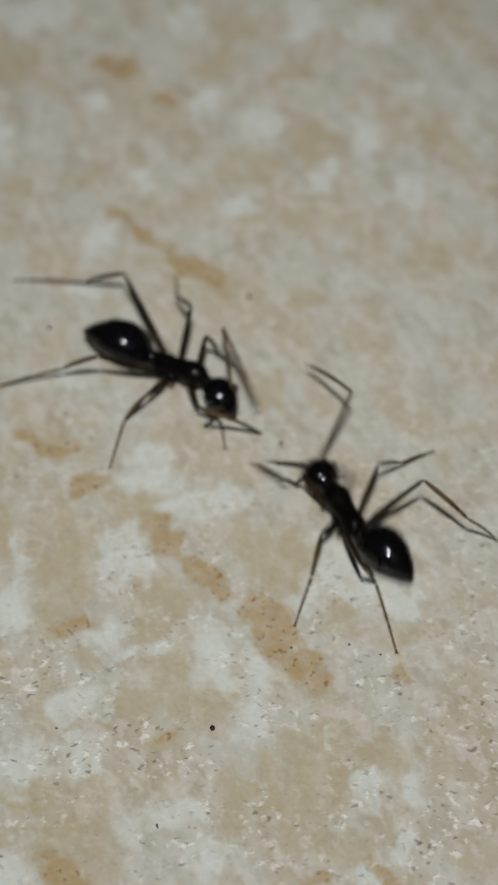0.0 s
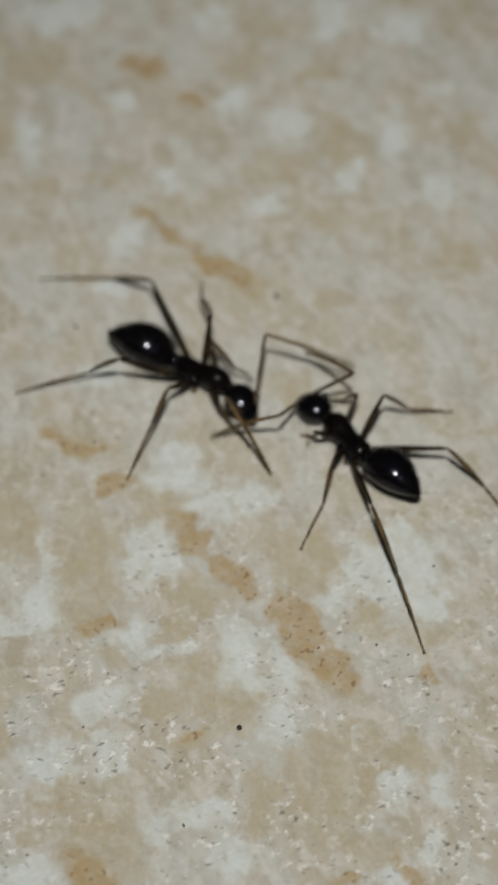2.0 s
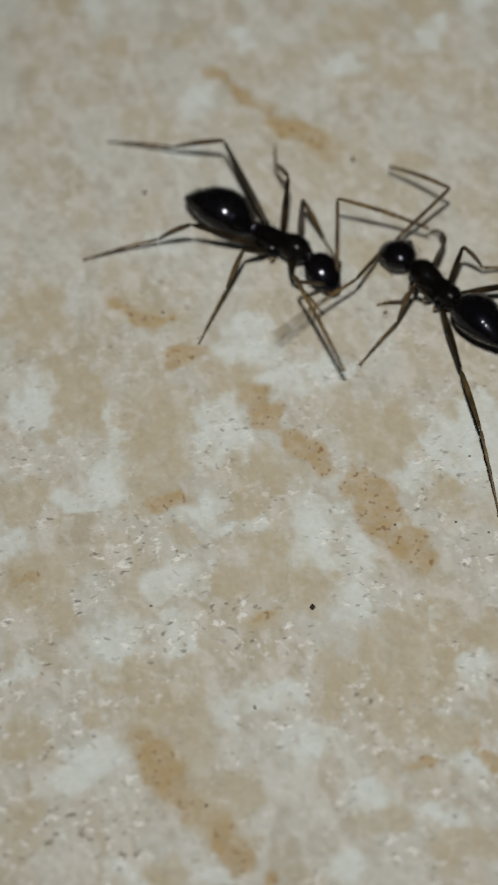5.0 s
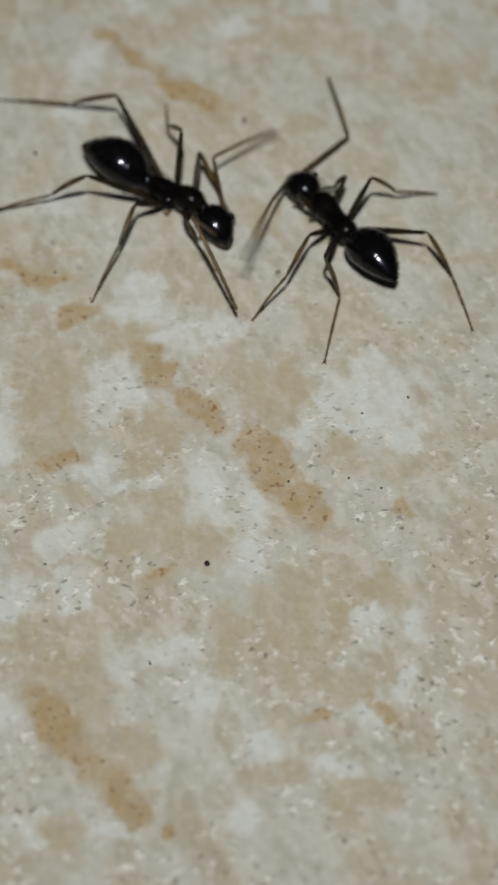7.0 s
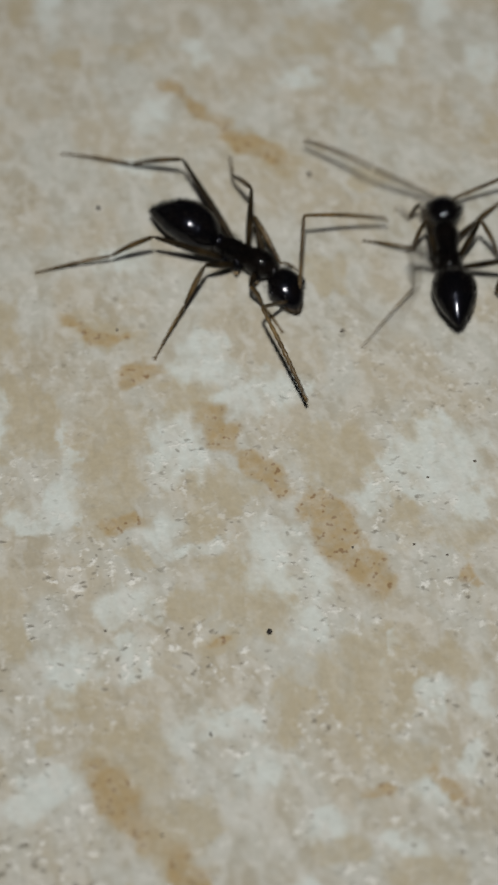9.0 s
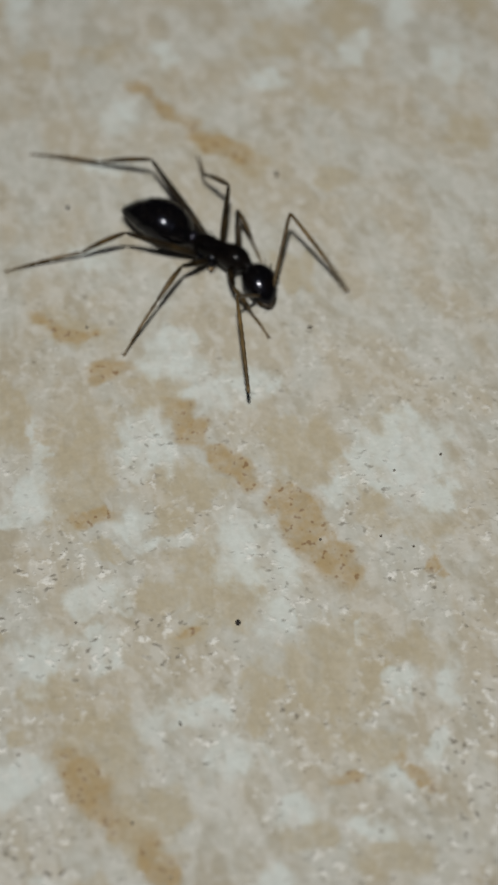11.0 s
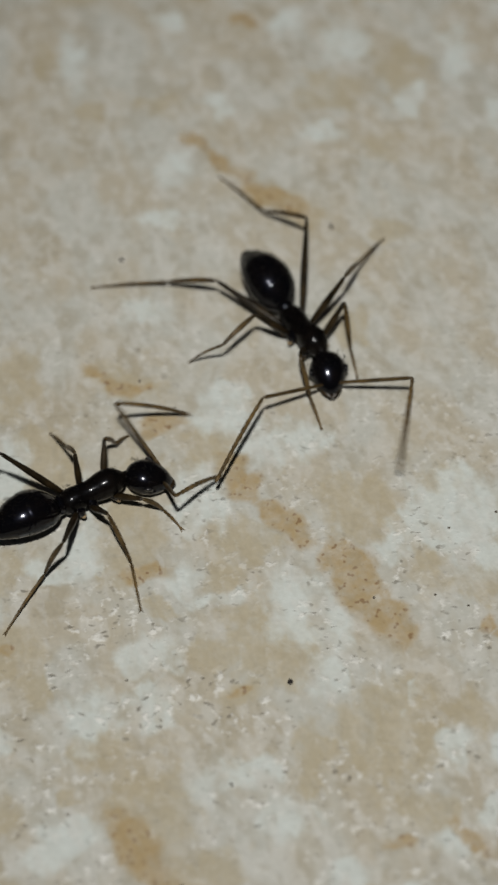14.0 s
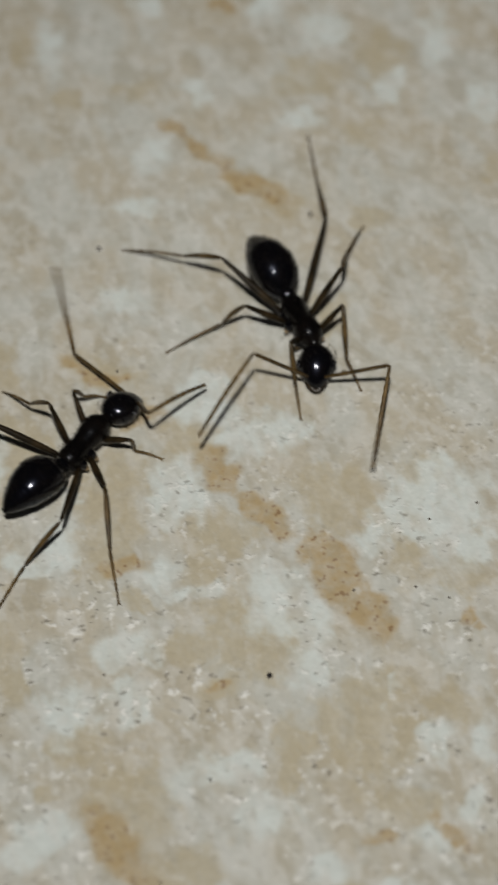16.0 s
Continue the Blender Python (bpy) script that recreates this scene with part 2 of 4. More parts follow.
    relief = math_node(tree, "SUBTRACT", relief, math_node(tree, "MULTIPLY", pit, 0.18))
    bump = add(tree, "ShaderNodeBump", Strength=1.0, Distance=0.00006)
    tree.links.new(relief, bump.inputs["Height"])
    tree.links.new(bump.outputs["Normal"], skin.inputs["Normal"])
    return mat


def chitin(name, dark, light, rough, grain_scale, relief, gloss=0.4, tint=(1, 1, 1), coat=0.0):
    mat, tree, skin = nodes_of(name)
    where = tree.nodes.new("ShaderNodeTexCoord")
    scaled = tree.nodes.new("ShaderNodeVectorMath")
    scaled.operation = "SCALE"
    scaled.inputs["Scale"].default_value = 1000
    tree.links.new(where.outputs["Object"], scaled.inputs[0])
    mm = scaled.outputs["Vector"]
    tone = ramp(tree, noise_node(tree, mm, 2.2, 4.0, 0.6).outputs["Fac"], 0.35, 0.7)
    tree.links.new(blend(tree, tone, dark, light), skin.inputs["Base Color"])
    fine = noise_node(tree, mm, grain_scale, 3.0, 0.6)
    tree.links.new(ramp(tree, fine.outputs["Fac"], 0.3, 0.7, rough * 0.8, rough * 1.3, False), skin.inputs["Roughness"])
    skin.inputs["Specular IOR Level"].default_value = gloss
    skin.inputs["Specular Tint"].default_value = (*tint, 1)
    skin.inputs["Coat Weight"].default_value = coat
    skin.inputs["Coat Roughness"].default_value = 0.14
    bump = add(tree, "ShaderNodeBump", Strength=relief, Distance=0.00002)
    tree.links.new(fine.outputs["Fac"], bump.inputs["Height"])
    tree.links.new(bump.outputs["Normal"], skin.inputs["Normal"])
    return mat


TILE = tile_material()
BLACK = chitin("black_chitin", (0.0012, 0.0012, 0.0018), (0.0026, 0.002, 0.002), 0.24, 9.0, 0.12, 0.05, (0.35, 0.45, 1.0), 0.52)
MATT = chitin("matt_black_chitin", (0.0015, 0.0013, 0.0013), (0.004, 0.003, 0.0025), 0.30, 6.0, 0.6, 0.03, (0.8, 0.85, 1.0), 0.25)
BROWN = chitin("dark_brown_chitin", (0.005, 0.0036, 0.002), (0.024, 0.0155, 0.0065), 0.36, 18.0, 0.3, 0.15)
AMBER_LEG = chitin("amber_chitin", (0.040, 0.027, 0.012), (0.115, 0.073, 0.027), 0.40, 22.0, 0.3, 0.2)
SHANK = chitin("brown_chitin", (0.024, 0.016, 0.0065), (0.080, 0.050, 0.018), 0.38, 20.0, 0.3, 0.2)
PALE = chitin("pale_joint", (0.15, 0.10, 0.05), (0.26, 0.19, 0.11), 0.5, 20.0, 0.3, 0.2)
JAW = chitin("brown_jaw", (0.012, 0.008, 0.004), (0.035, 0.022, 0.009), 0.35, 20.0, 0.3, 0.2)
EYE = chitin("eye_facets", (0.006, 0.006, 0.007), (0.014, 0.012, 0.012), 0.22, 40.0, 0.6)
HAIR = chitin("dark_hair", (0.004, 0.0035, 0.003), (0.012, 0.010, 0.007), 0.7, 20.0, 0.1, 0.1)
DIRT = chitin("dark_grit", (0.006, 0.005, 0.005), (0.025, 0.018, 0.012), 0.75, 25.0, 0.8)
GREY_MARK = chitin("grey_brown_mark", (0.06, 0.05, 0.04), (0.13, 0.11, 0.085), 0.8, 25.0, 0.8)

# ---- structure: the tile ----


def mesh_object(name, bm, material, parent=None, label="", smooth=True):
    data = bpy.data.meshes.new(name)
    bm.to_mesh(data)
    bm.free()
    data.materials.append(material)
    if smooth:
        for face in data.polygons:
            face.use_smooth = True
    ob = new(name, data)
    ob.parent = parent
    return tagged(ob, label)


def part(name, bm, material, parent, label=""):
    return mesh_object(name, bm, material, parent, label)


def build_floor():
    """One tile, closely divided where the figure is told apart, with rounded rims and a body below."""
    rim = [0.150, 0.1497, 0.149, 0.12, 0.08, 0.05, 0.03]
    xs = np.array([-v for v in rim] + list(np.arange(-0.0120, 0.01201, 0.0002)) + rim[::-1])
    ys = np.array([-v for v in rim] + list(np.arange(-0.0140, 0.03601, 0.0002)) + [0.05, 0.08, 0.12, 0.149, 0.1497, 0.150])
    nx, ny = len(xs), len(ys)
    gx, gy = np.meshgrid(xs, ys, indexing="ij")
    edge = np.minimum(0.15 - abs(gx), 0.15 - abs(gy))
    gz = -0.0008 * (1 - np.clip(edge / 0.001, 0, 1)) ** 2
    verts = np.stack([gx, gy, gz], -1).reshape(-1, 3)
    index = np.arange(nx * ny).reshape(nx, ny)
    faces = np.stack([index[:-1, :-1], index[1:, :-1], index[1:, 1:], index[:-1, 1:]], -1).reshape(-1, 4).tolist()
    ring = [*index[:, 0], *index[-1, 1:], *index[-2::-1, -1], *index[0, -2:0:-1]]
    below = verts[ring].copy()
    below[:, 2] = -0.008
    first = len(verts)
    count = len(ring)
    for n in range(count):
        m = (n + 1) % count
        faces.append([int(ring[m]), int(ring[n]), first + n, first + m])
    faces.append([first + n for n in reversed(range(count))])
    data = bpy.data.meshes.new("floor_tile")
    data.from_pydata(np.vstack([verts, below]).tolist(), [], faces)
    data.materials.append(TILE)
    ragged = wander(xs * 1000, ys * 1000)
    for name, rows in (("tan", TAN), ("pale", WHITE), ("amber", AMBER)):
        layer = data.attributes.new(name, "FLOAT", "POINT")
        layer.data.foreach_set("value", np.concatenate([field(*ragged, rows), np.full(count, -1.5)]))
    return tagged(new("floor_tile", data), "beige and grey-white mottled stone-look floor tile with amber streaks", "floor tile", kind="structure")


floor = build_floor()

# ---- the ants: body parts, in millimetres, ant space: x ahead, y to its left, z up from the floor ----
THORAX_HALF, Z_WAIST, Z_NECK = 0.92, 0.70, 0.66
HIPS = {"F": (0.34, 0.25, 0.49), "M": (-0.28, 0.32, 0.50), "H": (-0.65, 0.30, 0.50)}
# lengths of femur, tibia and tarsus of each leg
LENGTHS_ONE = {'LF': (1.3, 1.45, 0.9), 'LM': (1.8, 2.0, 1.95), 'LH': (2.9, 2.2, 2.15), 'RF': (1.4, 1.15, 0.9), 'RM': (1.4, 1.2, 1.65), 'RH': (2.2, 1.7, 2.15)}
LENGTHS_TWO = {'LF': (1.1, 1.05, 0.7), 'LM': (1.4, 1.4, 1.55), 'LH': (2.5, 2.0, 2.15), 'RF': (1.0, 0.95, 0.7), 'RM': (1.5, 1.6, 1.35), 'RH': (2.3, 1.6, 1.75)}
SCAPE, FUNICULUS = 2.15, 2.7
ANTENNA_ROOT = (0.92, 0.17, 0.0)


def lathe(profile, squash_y=1.0, squash_z=1.0, sides=20, sway=None):
    """A closed body of turning along x from rows of x, radius, in millimetres. sway(x): how far its axis lies above z = 0."""
    bm = bmesh.new()
    rings = []
    for x, r in profile:
        up = sway(x) if sway else 0.0
        rings.append([bm.verts.new((x * MM, r * squash_y * math.cos(a) * MM, (up + r * squash_z * math.sin(a)) * MM))
                      for a in (2 * math.pi * n / sides for n in range(sides))])
    for one, two in zip(rings, rings[1:]):
        for n in range(sides):
            bm.faces.new((one[n], one[(n + 1) % sides], two[(n + 1) % sides], two[n]))
    bm.faces.new(rings[0])
    bm.faces.new(rings[-1])
    bmesh.ops.recalc_face_normals(bm, faces=bm.faces[:])
    return bm


def oval(x0, x1, radius, n=18, point=1.0, blunt=1.0):
    """A smooth profile from x0 to x1; point > 1 sharpens the far end, blunt < 1 fills out the near one."""
    rows = []
    for i in range(n + 1):
        s = 0.5 - 0.5 * math.cos(math.pi * i / n)
        s = min(max(s, 0.004), 0.996)
        rows.append((x0 + (x1 - x0) * s, radius * (s ** (0.5 * blunt)) * ((1 - s) ** (0.5 * point)) * 2 ** (0.5 * (blunt + point)) / 1.0))
    return rows


def joined(*pieces):
    out = bmesh.new()
    for bm in pieces:
        data = bpy.data.meshes.new("piece")
        bm.to_mesh(data)
        bm.free()
        out.from_mesh(data)
        bpy.data.meshes.remove(data)
    return out


def moved(bm, m):
    bmesh.ops.transform(bm, matrix=m, verts=bm.verts)
    return bm


def at_mm(x, y, z, rx=0, ry=0, rz=0):
    return pose(x * MM, y * MM, z * MM, rx, ry, rz)


def thorax_mesh():
    """A swollen front shield behind a thin neck, a slight saddle, and a rounded rear that slopes to the waist."""
    line = [(-0.98, 0.10), (-0.93, 0.20), (-0.84, 0.29), (-0.70, 0.335), (-0.52, 0.335), (-0.34, 0.305), (-0.18, 0.295), (-0.02, 0.315), (0.16, 0.355),
            (0.34, 0.375), (0.50, 0.355), (0.64, 0.295), (0.74, 0.215), (0.82, 0.145), (0.94, 0.125), (1.04, 0.11)]
    rows = []
    for (x0, r0), (x1, r1) in zip(line, line[1:]):
        rows += [(x0 + (x1 - x0) * k / 3, r0 + (r1 - r0) * k / 3) for k in range(3)]
    rows.append(line[-1])
    return lathe(rows, 1.0, 1.04, 24, lambda x: 0.05 * math.sin((x + 0.2) * 2.6) - 0.02)


GASTER = [(0, 0.16), (0.05, 0.46), (0.12, 0.70), (0.22, 0.90), (0.33, 0.99), (0.44, 1.0), (0.56, 0.94), (0.68, 0.80), (0.80, 0.58), (0.90, 0.34), (0.96, 0.17), (1, 0.03)]


def gaster_row(s):
    """Place and radius of the rear body at the part s of its length, from waist to tip, in millimetres."""
    k = max(i for i, row in enumerate(GASTER[:-1]) if row[0] <= s)
    (s0, r0), (s1, r1) = GASTER[k], GASTER[k + 1]
    before, after = GASTER[max(k - 1, 0)], GASTER[min(k + 2, len(GASTER) - 1)]
    m0, m1 = (r1 - before[1]) / (s1 - before[0]) * (s1 - s0), (after[1] - r0) / (after[0] - s0) * (s1 - s0)
    u = (s - s0) / (s1 - s0)
    r = (2 * u**3 - 3 * u**2 + 1) * r0 + (u**3 - 2 * u**2 + u) * m0 + (3 * u**2 - 2 * u**3) * r1 + (u**3 - u**2) * m1
    return -0.04 - 2.22 * s, 0.615 * r


def gaster_arch(x):
    return 0.24 * math.sin(min(1.0, max(0.0, -x - 0.04) / 2.22) * math.pi)


def gaster_mesh():
    """Broad rear body that runs to a sharp point, in overlapping plates; x runs to the rear (negative)."""
    rows, n = [], 56
    for i in range(n + 1):
        s = min(max(i / n, 0.004), 0.998)
        x, r = gaster_row(s)
        plate = (s * 4.3) % 1.0
        rows.append((x, max(r + (0.014 * plate if 0.1 < s < 0.93 else 0), 0.008)))
    return lathe(rows, 1.0, 0.88, 30, gaster_arch)


def head_mesh():
    """Broad behind, with full cheeks, narrowing to the jaws."""
    rows = []
    for i in range(25):
        u = 0.5 - 0.5 * math.cos(math.pi * min(max(i / 24, 0.03), 0.97))
        r = 0.495 * (math.sin(math.pi * min(u, 0.999) ** 0.90) ** 0.50) * (1.02 - 0.14 * u * u)
        rows.append((-0.07 + 1.22 * u, max(r, 0.02)))
    return lathe(rows, 0.98, 0.80, 28, lambda x: -0.02 - 0.10 * x * x)


def jaw_mesh():
    """A flat, curved jaw, wide where it sets on and toothed along its inner edge; x ahead, y outwards."""
    bm = bmesh.new()
    rings = []
    for i in range(9):
        u = i / 8
        wide, thick = 0.15 * (1 - 0.62 * u) + (0.014 if i % 2 and i > 3 else 0), 0.075 * (1 - 0.6 * u)
        mid = 0.05 - 0.13 * u * u
        rings.append([bm.verts.new(((0.30 * u) * MM, (mid + wide * math.cos(a)) * MM, thick * math.sin(a) * MM)) for a in (2 * math.pi * k / 10 for k in range(10))])
    for one, two in zip(rings, rings[1:]):
        for k in range(10):
            bm.faces.new((one[k], one[(k + 1) % 10], two[(k + 1) % 10], two[k]))
    bm.faces.new(rings[0])
    bm.faces.new(rings[-1])
    bmesh.ops.recalc_face_normals(bm, faces=bm.faces[:])
    return bm


def foot_mesh(length):
    """Five joints, each flared at its end, and two small claws."""
    shaft = limb(length, 0.044, 0.042, 0.027, 8, 5, 0.05)
    pad = moved(lathe(oval(-0.07, 0.05, 0.038, 8), sides=8), at_mm(length, 0, 0))
    claws = [moved(lathe([(0, 0.018), (0.05, 0.014), (0.10, 0.004)], sides=6, sway=lambda x: -2.4 * x * x), at_mm(length + 0.02, side * 0.015, 0, 0, 0, side * 28)) for side in (1, -1)]
    return joined(shaft, pad, *claws)


def limb(length, root, belly, end, sides=10, knots=0, bow=0.0):
    """A tapered hollow-looking limb along x with a swelling near its root and rounded ends; knots: rings of a jointed one."""
    rows, n = [], 16 + knots * 3
    for i in range(n + 1):
        s = i / n
        r = root + (belly - root) * math.sin(math.pi * min(1, s / 0.8)) if s < 0.4 else end + (belly - end) * (math.cos((s - 0.4) / 0.6 * math.pi) * 0.5 + 0.5)
        if knots:
            r *= 1.0 - 0.22 * abs(math.cos(math.pi * s * knots)) ** 6
        rows.append((length * s, max(r * (0.45 if i in (0, n) else 1), 0.006)))
    return lathe(rows, sides=sides, sway=lambda x: bow * math.sin(math.pi * x / length))


def hairs(rows, count, length, seed, sway, squash_z=0.88):
    """Short bristles standing off a turned body given by its profile and the height of its axis."""
    rng = random.Random(seed)
    bm = bmesh.new()
    for _ in range(count):
        x, r = rows[rng.randrange(len(rows))]
        a = rng.uniform(-0.3, math.pi + 0.3)
        base = Vector((x, r * 0.97 * math.cos(a), sway(x) + r * squash_z * 0.98 * math.sin(a)))
        way = Vector((rng.uniform(-1.0, -0.2), math.cos(a), math.sin(a))).normalized() * length * rng.uniform(0.6, 1.25)
        side = way.cross(Vector((1, 0, 0.3))).normalized() * 0.008
        third = way.cross(side).normalized() * 0.008
        verts = [bm.verts.new((base + o) * MM) for o in (side, third - side, -third)] + [bm.verts.new((base + way) * MM)]
        for f in ((0, 1, 3), (1, 2, 3), (2, 0, 3)):
            bm.faces.new([verts[k] for k in f])
    return bm


def build_ant(label, lengths, plump, stout):
    """plump: the size of the rear body; stout: the thickness of the legs."""
    ant = tagged(new("ant"), label, "ant", group="ants on the tile")
    parts = {}
    tilt = math.degrees(math.atan2(Z_WAIST - Z_NECK, 2 * THORAX_HALF))
    thorax = part("thorax", thorax_mesh(), MATT, ant)
    thorax.matrix_basis = at_mm(0, 0, (Z_WAIST + Z_NECK) / 2, 0, tilt)
    petiole = part("petiole", joined(moved(lathe(oval(-0.24, 0.22, 0.25), 1.0, 1.15), at_mm(-0.02, 0, 0.02)),
                                     moved(lathe(oval(-0.28, 0.24, 0.18)), at_mm(-0.16, 0, -0.02)),
                                     moved(lathe(oval(-0.24, 0.24, 0.19)), at_mm(0.16, 0, -0.02))), BLACK, ant)
    petiole.matrix_basis = at_mm(-THORAX_HALF - 0.05, 0, Z_WAIST - 0.06)
    parts["gaster"] = part("gaster", moved(gaster_mesh(), Matrix.Scale(plump, 4)), BLACK, ant, "glossy black pointed rear body")
    part("bristles", moved(hairs([gaster_row(n / 40) for n in range(4, 40)], 650, 0.085, 5, gaster_arch), Matrix.Scale(plump, 4)), HAIR, parts["gaster"], "short dark bristles")
    head = parts["head"] = part("head", head_mesh(), BLACK, ant, "rounded black head")
    part("bristles", hairs([(0.1 + 0.03 * n, 0.50) for n in range(20)], 90, 0.08, 8, lambda x: -0.02 - 0.10 * x * x, 0.80), HAIR, head, "short dark bristles")
    part("bristles", hairs([(-0.7 + 0.06 * n, 0.35) for n in range(24)], 70, 0.09, 9, lambda x: 0.0, 1.02), HAIR, thorax, "short dark bristles")
    for side in (1, -1):
        eye = part("eye", lathe(oval(-0.12, 0.12, 0.10), 0.6, 1.0, 14), EYE, head)
        eye.matrix_basis = at_mm(0.54, side * 0.465, 0.06, side * -25)
        jaw = part("mandible", jaw_mesh() if side > 0 else moved(jaw_mesh(), Matrix.Diagonal((1, -1, 1, 1))), JAW, head, "brown jaw")
        jaw.matrix_basis = at_mm(0.95, side * 0.10, -0.18, 0, 14, side * -6)
    for key, (hx, hy, hz) in HIPS.items():
        for name, side in (("L", 1), ("R", -1)):
            femur_l, tibia_l, tarsus_l = lengths[name + key]
            coxa = part("coxa", lathe(oval(-0.10, 0.40, 0.15, 12), sides=12), BLACK, ant)
            coxa.matrix_basis = at_mm(hx + 0.02, side * hy * 0.55, hz + 0.16, 0, 50, side * 65)
            part("trochanter", lathe(oval(0.28, 0.46, 0.075, 8), sides=10), PALE, coxa, "pale yellowish joint")
            thick = stout * {"F": 1.0, "M": 1.0, "H": 1.06}[key]
            femur = part("femur", limb(femur_l, 0.072 * stout, 0.102 * thick, 0.060 * stout), BROWN, ant, "dark brown upper leg")
            tibia = part("tibia", limb(tibia_l, 0.050 * stout, 0.076 * thick, 0.052 * stout, bow=0.04), SHANK, femur, "brown lower leg")
            tarsus = part("tarsus", foot_mesh(tarsus_l), AMBER_LEG, femur, "thin jointed amber foot")
            parts[name + key] = (femur, tibia, tarsus)
    for name, side in (("L", 1), ("R", -1)):
        scape = part("antenna_scape", limb(SCAPE, 0.042, 0.054, 0.052), SHANK, ant, "brown antenna shaft")
        whip = part("antenna_whip", limb(FUNICULUS, 0.044, 0.062, 0.050, 8, 11, 0.08), AMBER_LEG, scape, "jointed brown antenna tip")
        parts["A" + name] = (scape, whip)
    return ant, parts


ant_one, parts_one = build_ant("small glossy black long-legged ant standing on the tile", LENGTHS_ONE, 1.0, 0.95)
ant_two, parts_two = build_ant("small glossy black long-legged ant walking on the tile", LENGTHS_TWO, 0.94, 0.86)

# ---- specks of dirt and small grey-brown marks on the tile ----


def build_speck(x, y, a, b, turn, seed):
    rng = random.Random(seed)
    bm = bmesh.new()
    bmesh.ops.create_icosphere(bm, subdivisions=2, radius=1.0)
    for v in bm.verts:
        v.co *= 1 + rng.uniform(-0.18, 0.18)
        v.co = Vector((v.co.x * a * 0.9, v.co.y * b * 0.9, (v.co.z * 0.5 + 0.4) * min(a, b))) * MM
    # the grey-brown ones are raised marks, mostly standing in for small pits
    dark = b > 0.08
    ob = mesh_object("tile_speck", bm, DIRT if dark else GREY_MARK)
    ob.matrix_basis = at_mm(x, y, 0, 0, 0, turn)
    return tagged(ob, "tiny round black speck of dirt lying on the tile" if dark else "tiny round grey-brown mark on the tile" if a < 1.4 * b else "tiny elongated grey-brown mark on the tile", "dirt speck", group="specks on the tile")


SPECKS = [(-0.6, 1.4, 0.07, 0.09, 0), (2.9, 3.9, 0.04, 0.04, 0), (-4.8, 10.6, 0.04, 0.05, 0), (-5.6, 15.0, 0.065, 0.085, 0), (1.2, 10.6, 0.08, 0.06, 21), (0.3, 16.3, 0.13, 0.06, -78), (-2.9, -3.8, 0.04, 0.04, 0), (1.4, 3.8, 0.04, 0.04, 0), (4.5, 6.4, 0.05, 0.04, -7), (-4.5, 1.4, 0.04, 0.03, 0), (-1.9, -1.3, 0.07, 0.03, -69), (-2.0, -5.1, 0.04, 0.03, 0), (3.7, 3.6, 0.04, 0.03, 0), (-3.8, 9.7, 0.03, 0.03, 0), (3.3, 5.9, 0.04, 0.03, 0)]
for n, row in enumerate(SPECKS):
    build_speck(*row, seed=n + 3)

# ---- how the ants move ----
# Body: seconds, x, y, heading, turn of the head, turn of the rear body (millimetres, degrees).
BODY_ONE = [
    (0, -1.59, 12.77, -27.89, -27.19, 5.73),
    (0.5, -1.84, 12.67, -30.82, -27.12, 6.43),
    (1, -1.82, 12.93, -29.86, -30.92, 4.53),
    (1.5, -1.78, 12.93, -31.63, -22.24, 8.91),
    (2, -1.71, 12.55, -30.41, -29.72, 6.87),
    (2.5, -1.7, 12.56, -30.39, -30.77, 2.84),
    (3, -1.63, 12.54, -32.94, -23.39, 8.04),
    (3.5, -1.59, 12.48, -30.32, -22.23, 5.02),
    (4, -1.57, 12.31, -29.05, -25.44, 4.43),
    (6.5, -1.5, 12.75, -35.13, -23.39, 6.91),
    (7, -1.48, 12.78, -30.82, -30.96, -0.33),
    (7.5, -1.38, 12.7, -32.15, -27.17, 6.83),
    (8, -1.43, 12.69, -33.03, -28.93, 3.2),
    (8.5, -1.34, 12.57, -34.74, -26.38, 7.39),
    (11, -1.13, 12.67, -32.94, -31.11, 9.78),
    (11.5, -1.08, 12.54, -33.28, -32.43, 5.79),
    (11.7, -0.88, 12.27, -38, -30, 9),
    (12, -1.06, 12.01, -41.95, -26.62, 10),
    (12.5, -0.70, 11.6, -41.5, -26.58, -4.4),
    (13, -0.74, 11.67, -46.49, -25.03, 2.02),
    (13.5, -0.79, 11.5, -44.44, -24.46, 1.06),
    (14, -0.36, 11.78, -56.44, -22.52, -0.44),
    (14.5, -0.06, 11.66, -59.29, -29.96, 0.48),
    (15, -0.03, 11.72, -61.82, -26.09, -0.39),
    (15.5, 0.08, 11.65, -61.39, -27.45, -1.11),
    (16, 0.11, 11.74, -66.45, -23.5, 4.96),
]
